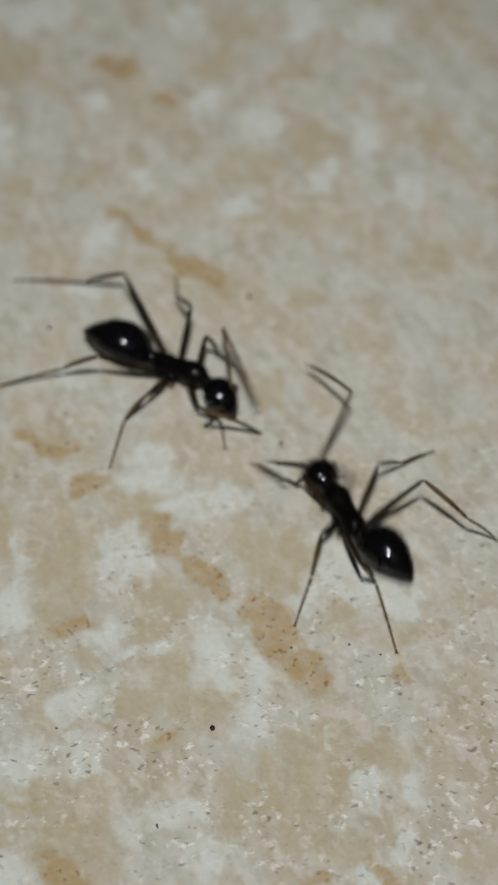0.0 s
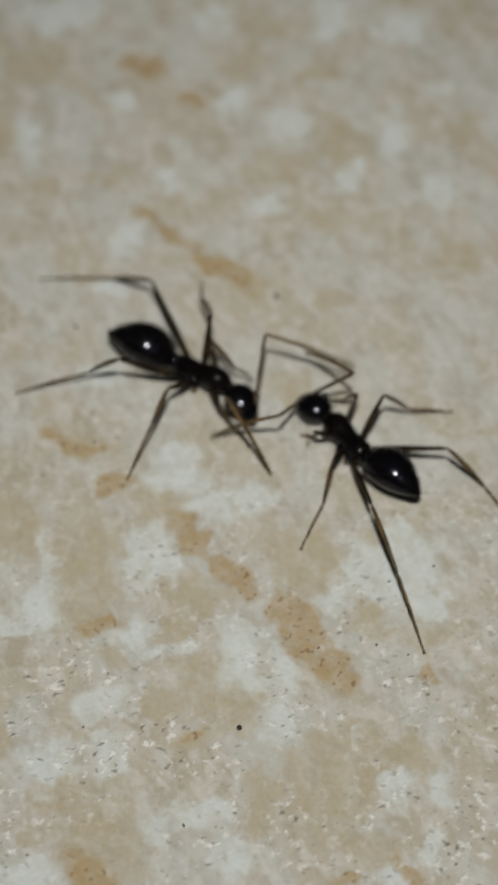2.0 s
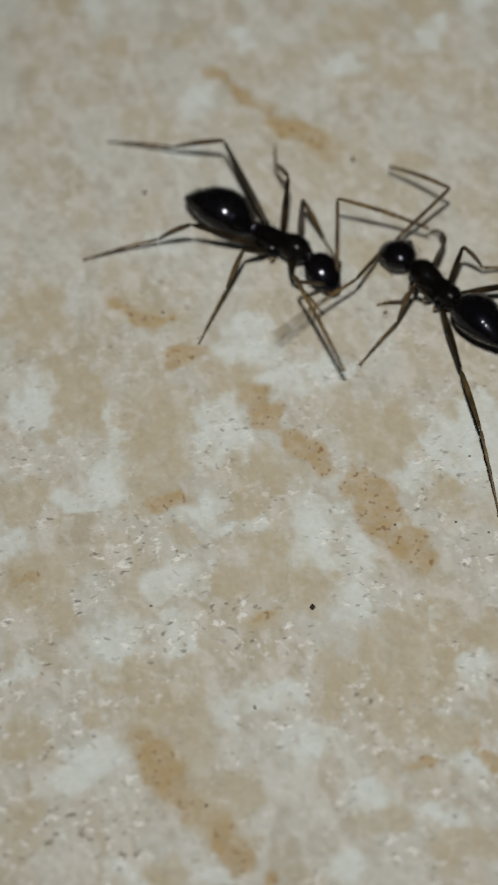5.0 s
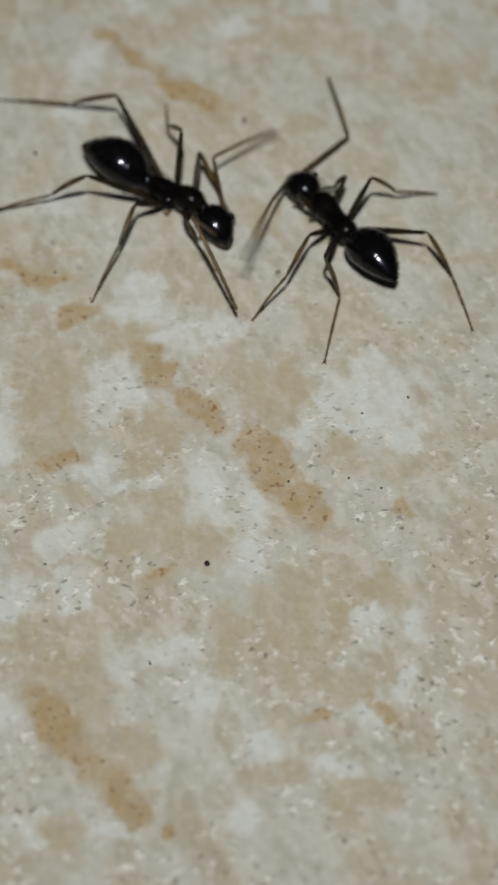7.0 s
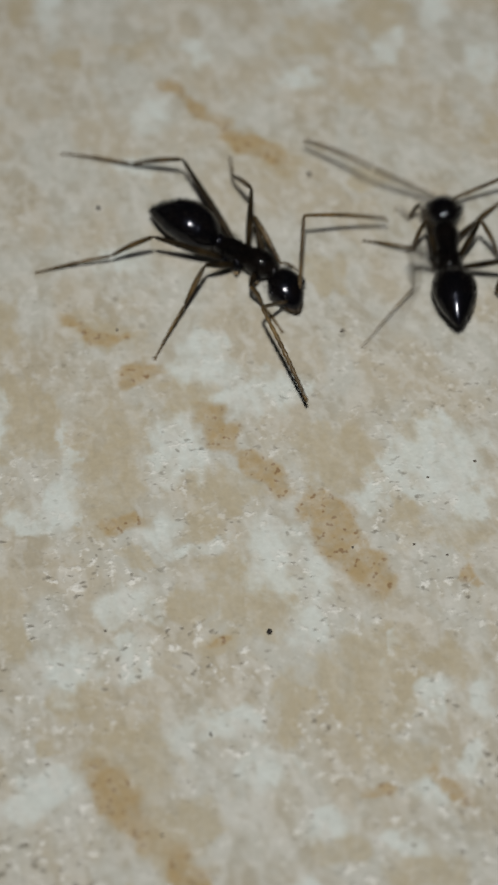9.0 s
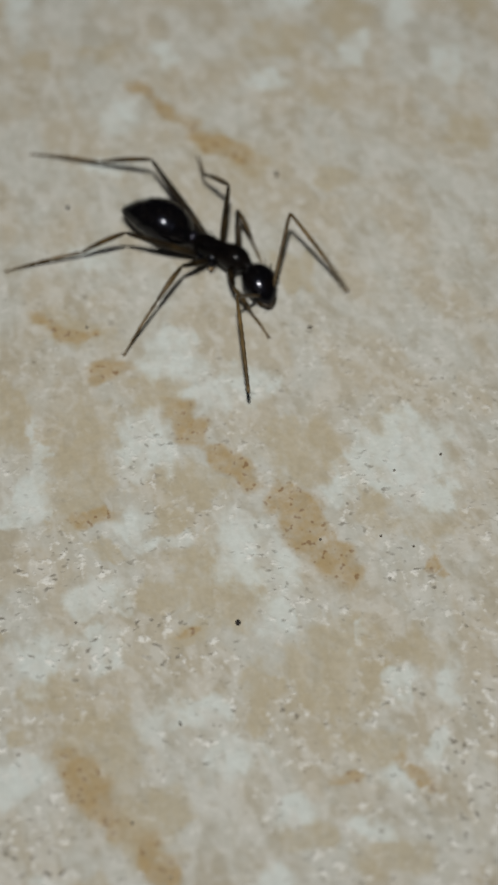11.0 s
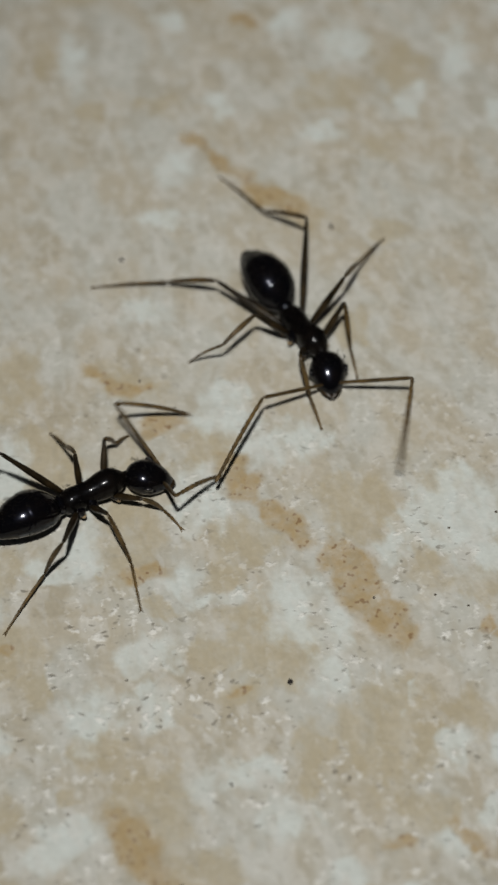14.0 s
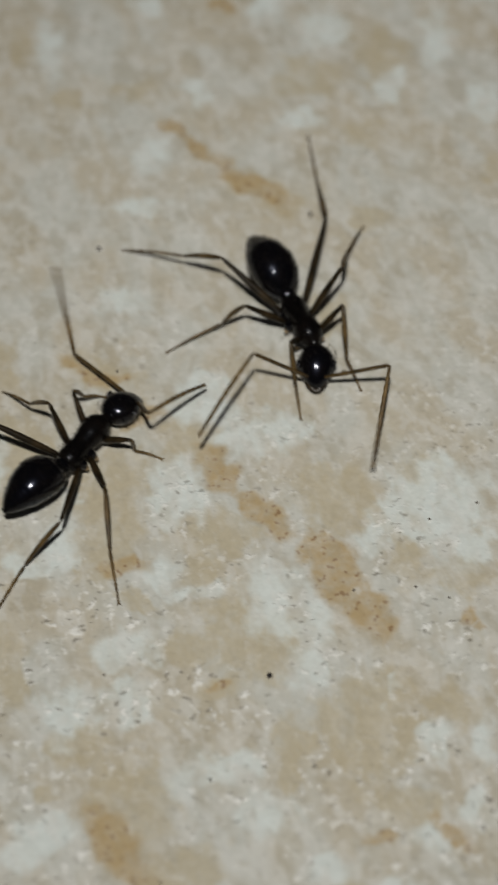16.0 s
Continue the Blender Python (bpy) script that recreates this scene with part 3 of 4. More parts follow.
BODY_TWO = [
    (0, 2.83, 7.84, 115.99, -4.54, 13.0),
    (0.2, 2.2, 9.6, 143, -14, 2),
    (0.5, 2.23, 9.84, 146.72, -15.51, -4.9),
    (1, 2.27, 9.83, 145.36, -11.53, -4.62),
    (1.5, 2.19, 10.27, 125.01, 6.15, 8.59),
    (2, 2.21, 10.36, 126.38, 2.25, 5.05),
    (2.5, 2.19, 10.55, 131.41, -2.62, -4.51),
    (3, 2.13, 10.42, 121.94, 5.17, 6.29),
    (3.5, 2.27, 10.43, 123.93, 5.83, 4.81),
    (4, 2.21, 10.45, 139.12, -10.06, -11.26),
    (6.5, 2.82, 12.15, 121.5, 6.53, -3.91),
    (7, 2.67, 12.08, 123.4, -0.05, -1.88),
    (7.5, 2.64, 11.78, 125.5, -3.15, -0.26),
    (8, 2.63, 12.0, 122.3, 2.38, 0.76),
    (8.5, 3.03, 11.62, 115.82, -6.54, -4.65),
    (8.7, 3.15, 11.6, 113, -6, -2),
    (9.2, 4.6, 14, 80, -8, 2),
    (9.7, 7.2, 18.5, 65, 0, 5),
    (10.3, 8.2, 24.5, 110, 10, 5),
    (10.8, 5.5, 27.8, 165, 8, -5),
    (11.2, -0.5, 28.5, 195, 3, -3),
    (11.3, -1.9, 27.3, 202, 4, -4),
    (11.5, -2.5, 27.05, 205, 5, -5),
    (11.6, -3.3, 26.8, 210, 5, -5),
    (11.7, -6.1, 25.2, 218, 5, -5),
    (11.8, -8.2, 23.2, 211, 5, -4),
    (11.9, -10.3, 22.4, 203, 5, -2),
    (12, -13.2, 24.3, 205, 5, -2),
    (12.1, -13.6, 24.6, 204, 5, -2),
    (12.4, -13.7, 24.5, 206, 5, -2),
    (12.75, -14.8, 15, 262, 5, -5),
    (13.1, -14.5, 8.3, 290, 10, -8),
    (13.5, -12.3, 4.2, 372, 8, -8),
    (13.6, -8.1, 4.5, 388, 0, -4),
    (13.7, -6.2, 6.9, 400, -5, -3),
    (13.8, -5.9, 6.4, 395, -15, -3),
    (14, -5.61, 6.53, 390.15, -27.29, 4.48),
    (14.5, -5.53, 6.73, 396.32, -4.21, 0.05),
    (15, -5.11, 6.92, 408.69, 5.71, -3),
    (15.5, -5.09, 7.46, 410.04, 3.76, 0.38),
    (16, -5.36, 7.83, 416.99, -7.6, -5.73),
]

# Antennae: seconds, heading and rise of the shaft, heading and rise of the tip.
FEELERS_ONE = {
    "L": [(0, 100.91, 36.85, -67.75, -12.88), (0.5, 75.02, 40.94, -75.02, -20.21), (1, 76.15, 42.09, -65.13, -4.0), (1.5, 87.79, 39.55, 62.68, 8.2), (2, 78.78, 42.31, -12.17, -17.5), (2.5, 104.45, 42.51, 32.38, -28.44), (3, 108.0, 14.86, -49.09, 17.6), (3.5, 99.97, 42.84, 62.74, 5.49), (4, 90.66, 43.17, 14.59, -33.72), (4.6, 103.73, 42.51, 36.39, -11.06), (5.1, 85.97, 43.26, -14.52, -24.63), (5.6, 110.0, 41.98, 51.77, -10.74), (6.1, 115.6, 41.04, 14.16, -35.75), (6.5, 107.45, 19.09, -43.98, 14.33), (7, 102.85, 24.23, 45.96, -17.58), (7.5, 104.72, 52.93, 31.25, -40.34), (8, 105.94, 16.55, 38.27, -18.76), (8.5, 90.42, 42.93, 41.23, -30.27), (9, 85.62, 42.77, 21.6, -24.84), (9.5, 97.88, 42.81, -38.11, -5.24), (10, 77.2, 42.45, -13.83, -19.0), (10.5, 93.97, 43.2, -62.98, -6.52), (11, 72.55, 42.0, -38.03, -41.84), (11.5, 89.03, 42.95, -50.64, -11.08), (12, 41.13, 36.73, -96.58, -38.52), (12.5, 71.59, 40.48, -12.83, -18.76), (13, 54.12, 36.43, -64.89, -35.09), (13.5, 32.79, 43.02, -74.9, -36.43), (14, -13.99, 21.7, -98.16, -9.81), (14.5, -13.34, 28.28, -103.12, -26.34), (15, -13.16, 27.53, -110.48, -28.28), (15.5, -3.11, 24.24, -77.55, -30.36), (16, -18.3, 34.04, -100.66, -25.78)],
    "R": [(0, -110.8, 45.2, 27.76, -48.03), (0.5, -102.22, 44.88, 20.92, -47.76), (1, -83.19, 51.75, 36.72, -53.5), (1.5, -99.16, 51.79, -4.93, -51.5), (2, -115.84, 60.15, -35.05, -56.02), (2.5, -115.16, 44.67, -49.67, -7.75), (3, -112.0, 50.58, 0.83, -52.53), (3.5, -102.37, 51.97, -7.23, -50.09), (4, -91.64, 51.09, 51.84, -52.95), (4.7, -108.66, 48.96, -35.63, -24.03), (5.3, -131.11, 46.2, -85.19, -18.19), (5.9, -123.28, 52.28, -54.63, -32.97), (6.5, -140.11, 53.31, -98.44, -14.56), (7, -125.16, 58.26, -57.7, -34.79), (7.5, -123.07, 45.65, -87.4, -22.76), (8, -139.06, 56.47, -103.7, -12.88), (8.5, -118.97, 33.05, -77.3, 7.82), (9.1, -113.11, 45.35, -57.94, -32.7), (9.7, -135.9, 50.98, -100.41, -15.01), (10.3, -115.57, 49.07, -69.62, -24.34), (11, -113.8, 46.67, -83.02, -16.46), (11.5, -119.26, 49.75, -76.16, -36.7), (12, -142.62, 56.53, -106.79, -21.43), (12.5, -114.2, 43.36, -66.57, -5.03), (13, -125.05, 54.85, -79.67, -13.76), (13.5, -122.88, 36.41, -97.45, -10.93), (14, -143.41, 24.35, -114.8, -7.13), (14.5, -150.32, 54.37, -115.07, -14.37), (15, -150.81, 49.97, -148.01, -43.9), (15.5, -137.31, 36.65, -116.12, -31.68), (16, -161.83, 46.05, -119.78, -9.36)],
}
FEELERS_TWO = {
    "L": [(0, 153.85, -25.97, -59.41, 34.77), (0.5, 293.02, 27.16, -129.16, 0.59), (1, 167.22, -26.53, -40.0, 29.69), (1.5, 242.46, 35.12, -210.95, -39.54), (2, 250.37, 36.83, -199.99, -40.99), (2.5, 253.75, 30.54, -122.26, 6.92), (3, 246.81, 31.59, -204.53, -36.56), (3.5, 243.4, 6.15, -120.98, 29.32), (4, 257.65, 29.77, -191.88, -35.02), (4.6, 235.79, 17.46, -124.92, 13.53), (5.2, 254.68, 27.04, -147.64, -15.53), (5.9, 231.87, 10.89, -105.0, 23.74), (6.5, 242.64, 25.71, -103.46, 18.86), (7, 254.9, 29.95, -106.62, 11.01), (7.5, 248.01, 24.46, -106.94, 15.68), (8, 253.43, 37.63, -231.96, -41.66), (8.5, 231.65, 43.54, -249.48, -46.64), (8.7, 219.78, 34.36, -177.24, -8.81), (9.5, 107.9, 27.04, -300.18, -26.41), (11.3, 231.66, 29.66, -120.28, -7.03), (11.5, 241.48, 20.73, -115.31, -10.06), (11.7, 268, 4, -91, -5), (11.8, 246.0, 29.48, -60.07, -17.3), (12.3, 254.27, 34.5, -127.05, -23.85), (13.6, 415.79, 47.08, 25.07, -21.82), (14, 496.13, 36.78, 30.04, -40.95), (14.5, 557.03, 45.28, 52.16, -42.88), (15, 567.6, 44.48, 68.27, -32.78), (15.5, 549.12, 51.2, 76.67, -33.43), (16, 495.56, -4.42, 104.77, 13.83)],
    "R": [(0, 50.99, 51.08, 117.95, -27.91), (0.5, 56.85, -5.54, 219.44, 19.96), (1, 60.4, 0.88, 110.87, 1.0), (1.5, -10.76, 51.19, 103.91, -30.32), (2, -27.59, 51.16, 123.39, -29.64), (2.5, -48.71, 48.06, 90.81, -20.48), (3, 51.75, -13.4, 87.38, 19.32), (3.5, 64.37, 5.37, 118.53, 3.36), (4, -31.93, 53.43, 123.13, -40.83), (4.6, 35.86, 31.2, 109.7, -10.58), (5.2, 25.57, 38.44, 141.58, -30.65), (5.9, 49.87, 26.64, 100.25, -6.74), (6.5, 7.91, 55.28, 132.91, -29.0), (7, 48.3, -4.23, 100.64, -5.14), (7.5, 0.16, 56.46, 141.0, -40.05), (8, -22.21, 40.69, 71.36, -11.76), (8.5, -35.9, 40.68, 75.59, -16.11), (8.7, -9.24, 29.86, 60.05, -6.58), (9.5, 10.02, 41.36, 70.16, -26.6), (11.3, 135.66, 26.41, 202.99, -19.36), (11.7, 171.45, 45.68, 213.99, -22.49), (12.3, 193.6, 42.85, 227.08, -19.54), (13.6, 295.5, 34.99, 369.05, -20.57), (14, 287.62, 43.45, 422.48, -38.61), (14.5, 275.27, 29.17, 442.95, -34.51), (15, 302.58, 38.18, 467.11, -36.81), (15.5, 290.16, 35.51, 459.67, -37.65), (16, 286.97, 42.43, 416.81, -29.24)],
}

STEP = 0.1


def between(rows, t):
    """The row at t, by straight lines between the given ones."""
    if t <= rows[0][0]:
        return rows[0][1:]
    for one, two in zip(rows, rows[1:]):
        if t <= two[0]:
            s = (t - one[0]) / (two[0] - one[0])
            return tuple(a + (b - a) * s for a, b in zip(one[1:], two[1:]))
    return rows[-1][1:]


def stepped(rows, t, lead):
    """A foot's row at t: it stays, then swings over quickly at the part lead of the time, lifted on the way."""
    if t <= rows[0][0]:
        return (*rows[0][1:], 0.0)
    for one, two in zip(rows, rows[1:]):
        if t <= two[0]:
            s = (t - one[0]) / (two[0] - one[0])
            gap = two[0] - one[0]
            way = math.hypot(two[1] - one[1], two[2] - one[2])
            if way > 0.35 and gap > 0.15:
                swing = min(1.0, 0.3 / gap)
                s = min(max((s - lead) / swing + 0.5, 0.0), 1.0)
            s = s * s * (3 - 2 * s)
            lift = 0.45 * math.sin(math.pi * s) if way > 0.35 else 0.0
            return (*(a + (b - a) * s for a, b in zip(one[1:], two[1:])), lift)
    return (*rows[-1][1:], 0.0)


def aimed(at, way):
    """A pose at a place, in millimetres, whose x axis points along way."""
    return Matrix.Translation(Vector(at) * MM) @ Vector(way).to_track_quat("X", "Z").to_matrix().to_4x4()


def knee_and_ankle(hip, foot, swivel, turn, rise, lengths):
    """Two links and a foot: places of knee and ankle for a hip and a foot in the same space."""
    femur, tibia, tarsus = lengths
    az = math.atan2(hip.y - foot.y, hip.x - foot.x) + radians(turn)
    up = radians(rise)
    ankle = foot + tarsus * Vector((math.cos(up) * math.cos(az), math.cos(up) * math.sin(az), math.sin(up)))
    u = ankle - hip
    reach = u.length
    u.normalize()
    reach = min(max(reach, abs(femur - tibia) + 0.001), (femur + tibia) * 0.999)
    v = (Vector((0, 0, 1)) - u * u.z).normalized()
    w = u.cross(v)
    along = (femur**2 - tibia**2 + reach**2) / (2 * reach)
    out = math.sqrt(max(femur**2 - along**2, 1e-6))
    knee = hip + u * along + (v * math.cos(radians(swivel)) + w * math.sin(radians(swivel))) * out
    ankle = knee + (ankle - knee).normalized() * tibia
    return knee, ankle


def heading_way(az, el):
    az, el = radians(az), radians(el)
    return Vector((math.cos(el) * math.cos(az), math.cos(el) * math.sin(az), math.sin(el)))


def gait(body, start, end):
    """Feet of a walking ant between two times: each foot stands where the body will be above it, three and three in turn."""
    neutral = {"F": (1.9, 1.3), "M": (-0.2, 2.6), "H": (-3.0, 2.4)}
    swivel = {"F": 0, "M": 0, "H": 0}
    rows = {}
    for key, (nx, ny) in neutral.items():
        for name, side in (("L", 1), ("R", -1)):
            odd = (key == "M") == (name == "L")
            t = start + (0.12 if odd else 0.0)
            feet = []
            while t < end:
                x, y, heading, _, _ = between(body, t + 0.12)
                c, s = math.cos(radians(heading)), math.sin(radians(heading))
                fx, fy = x + c * nx - s * ny * side, y + s * nx + c * ny * side
                feet += [(t, fx, fy, swivel[key], 0, 18), (t + 0.14, fx, fy, swivel[key], 0, 18)]
                t += 0.24
            rows[name + key] = feet
    return rows


# Feet: seconds, foot x, y, swivel of the knee, turn and rise of the foot's last joints.
FEET_ONE = {
    "LF": [(0, 0.16, 13.13, -0.31, -45.68, 25.65), (0.5, 0.16, 13.13, 1.04, 40.24, 46.32), (1, 0.16, 13.13, 2.49, 34.26, 38.86), (2.5, -0.52, 12.71, -63.93, 15.67, 57.63), (4, -0.1, 12.2, -29.47, -56.72, 3.81), (6.5, -0.01, 12.45, -41.9, -43.76, 3.81), (7.5, -0.01, 12.45, -33.52, -52.11, 3.81), (8.5, -0.07, 12.77, -26.01, 45.55, 57.07), (11, -0.07, 12.77, -15.99, -77.47, 3.74), (11.5, -0.09, 12.49, -22.15, -60.93, 3.69), (12, 1.13, 11.35, -16.37, 18.34, 40.97), (12.5, 1.13, 11.35, -23.43, 24.45, 48.91), (13, 1.13, 11.35, -21.45, 21.46, 41.92), (13.5, 1.29, 10.5, -37.5, -15.11, 24.35), (14, 1.02, 10.76, -21.98, -36.74, 8.96), (14.5, 0.97, 11.05, -13.21, -52.88, 3.62), (15, 1.64, 9.98, -28.86, -16.53, 33.21), (15.5, 1.64, 9.98, -23.36, -4.83, 35.14), (16, 1.64, 9.98, -25.8, -9.47, 28.28)],
    "LM": [(0, -1.91, 17.13, 14.62, 0.08, 27.82), (1, -1.95, 16.83, 8.97, 0.41, 30.7), (2.5, -1.95, 16.83, 11.46, -0.44, 33.39), (4, -1.95, 16.83, 11.23, -1.56, 31.77), (6.5, -1.95, 16.83, 7.19, -1.43, 27.29), (7.5, -1.97, 16.98, 10.54, -2.71, 27.3), (8.5, -1.97, 16.98, 9.55, -3.45, 30.19), (11, -1.97, 16.98, 14.84, -3.06, 30.84), (11.5, -1.97, 16.98, 16.06, -6.56, 30.16), (12, -1.97, 16.98, 25.22, -6.22, 26.65), (12.5, -1.97, 16.98, 34.58, -1.23, 31.19), (13, -1.97, 16.98, 28.08, -0.56, 31.92), (13.5, -1.97, 16.98, 27.57, 0.88, 28.66), (14, 1.78, 15.81, 21.98, 6.24, 24.58), (14.5, 1.78, 15.81, 20.34, 3.1, 24.93), (15, 1.78, 15.81, 22.42, 4.12, 23.46), (15.5, 1.78, 15.81, 20.44, 3.92, 28.51), (16, 1.78, 15.81, 22.87, 6.02, 23.62)],
    "LH": [(0, -6.78, 16.95, 17.01, 30.05, 5.05), (1, -6.78, 16.95, 19.66, 41.35, 1.56), (2.5, -6.78, 16.95, 17.8, 37.23, 2.52), (4, -6.78, 16.95, 22.75, 14.71, 17.56), (6.5, -6.77, 17.11, 21.24, 25.02, 7.54), (7.5, -6.77, 17.11, 18.42, 26.09, 6.95), (8.5, -6.77, 17.11, 22.42, 19.88, 6.74), (11, -6.77, 17.11, 18.85, 18.17, 8.8), (11.5, -6.77, 17.11, 24.84, 14.9, 11.91), (12, -6.77, 17.11, 27.31, 12.46, 8.44), (12.12, -4.64, 17.26, 32.25, 22.89, 13.44), (12.5, -4.64, 17.26, 32.25, 22.89, 13.44), (13, -4.64, 17.26, 27.53, 25.15, 10), (13.5, -4.64, 17.26, 30.42, 23.76, 9.15), (14, -2.92, 18.26, 36.77, 14.85, 8.89), (14.5, -2.92, 18.26, 32.49, 18.63, 9.85), (15, -2.92, 18.26, 31.36, 21.01, 8.58), (15.5, -2.83, 18.08, 32.13, 20.13, 11.54), (16, 0.22, 19.39, 29.37, 8.44, 5.18)],
    "RF": [(0, -0.37, 10.47, 37.02, -20.19, 3.37), (1, -0.77, 11, 20.12, -3.56, 3.61), (2.5, -0.47, 10.49, 16.85, 4.85, 3.94), (4, -0.47, 10.49, 20.93, 2.53, 4.59), (6.5, -0.57, 10.77, 15.3, 14.51, 14.02), (7.5, -0.41, 10.59, 15.08, 0.07, 8.09), (8.5, -0.41, 10.59, 18.08, 10.91, 12.69), (11, 0.09, 10.28, 23.48, 2.62, 3.82), (11.5, 0.09, 10.28, 20.6, 1.99, 3.65), (12, -0.31, 10.06, 11.12, 4.15, 8.67), (12.5, 0.08, 9.02, 8.45, 4.47, 5.01), (13, 0.08, 9.02, 15.57, 7.28, 5.36), (13.5, 0.08, 9.02, 20.54, -0.8, 3.79), (14, 0.08, 9.02, 12.03, 12.13, 30.72), (14.5, 0.08, 9.02, 12.31, 9.89, 36.24), (15, 0.08, 9.02, 10.55, 11.63, 36.29), (15.5, 0.08, 9.02, 8.86, 9.16, 21.28), (16, 0.08, 9.02, 9.12, 9.26, 34.52)],
    "RM": [(0, -3.55, 9.77, -25.59, 17.46, 1.98), (1, -3.79, 9.28, 5.3, 3.35, 25.45), (2.5, -3.79, 9.28, 12.99, -5.52, 43.81), (4, -3.75, 9.55, -9.02, 10.3, 9.75), (6.5, -3.75, 9.55, 18.63, -0.43, 34.32), (7.5, -3.74, 9.62, 10.0, 4.0, 24.0), (8.5, -3.73, 9.66, 1.63, 7.8, 17.55), (11, -3.73, 9.66, 0.56, -2.49, 34.65), (11.5, -3.73, 9.66, -0.13, -3.59, 39.18), (12, -3.73, 9.66, -23.32, 6.08, 18.55), (12.5, -3.73, 9.66, -19.45, 6.97, 23.93), (13, -3.56, 10.21, -21.35, 7.51, 18.58), (13.5, -3.01, 8.96, -10.48, 7.53, 19.92), (14, -3.49, 11.26, 23.35, -37.44, 49.63), (14.5, -3.49, 11.26, -15.36, 23.21, 3.87), (15, -3.49, 11.26, -17.71, 20.38, 9.65), (15.5, -3.49, 11.26, -13.73, 26.08, 4.33), (16, -3.49, 11.26, -11.15, 15.3, 11.99)],
    "RH": [(0, -7.05, 12.65, -24.49, 0.67, 19.62), (1, -7.1, 12.41, -25.56, 10.39, 12.04), (2.5, -7.1, 12.41, -23.07, 3.76, 15.65), (4, -7.1, 12.41, -23.19, 6.98, 13.97), (6.5, -7.02, 12.62, -19.64, 5.76, 14.91), (7.5, -7.06, 12.62, -17.5, 3.6, 15.3), (8.5, -7.11, 12.62, -15.37, 1.51, 15.72), (11, -7.11, 12.62, -11.61, 4.96, 12.96), (11.5, -7.11, 12.62, -10.94, 1.8, 17.36), (12, -7.11, 12.62, -13.6, 4.32, 15.21), (12.5, -7.11, 12.62, 12.3, 19.58, 3.56), (13, -7.11, 12.62, 10.38, 11.19, 10.41), (13.5, -7.11, 12.62, 13.3, 12.22, 8.98), (14, -6.31, 13.94, 8.61, 16.42, 9.16), (14.5, -4.92, 14.94, -4.01, 5.58, 21.38), (15, -4.92, 14.94, -3.65, 6.38, 18.88), (15.5, -4.92, 14.94, -0.74, 7.74, 16.63), (16, -4.92, 14.94, -6.98, 2.48, 22.11)],
}
WALKING = gait(BODY_TWO, 8.9, 13.7)
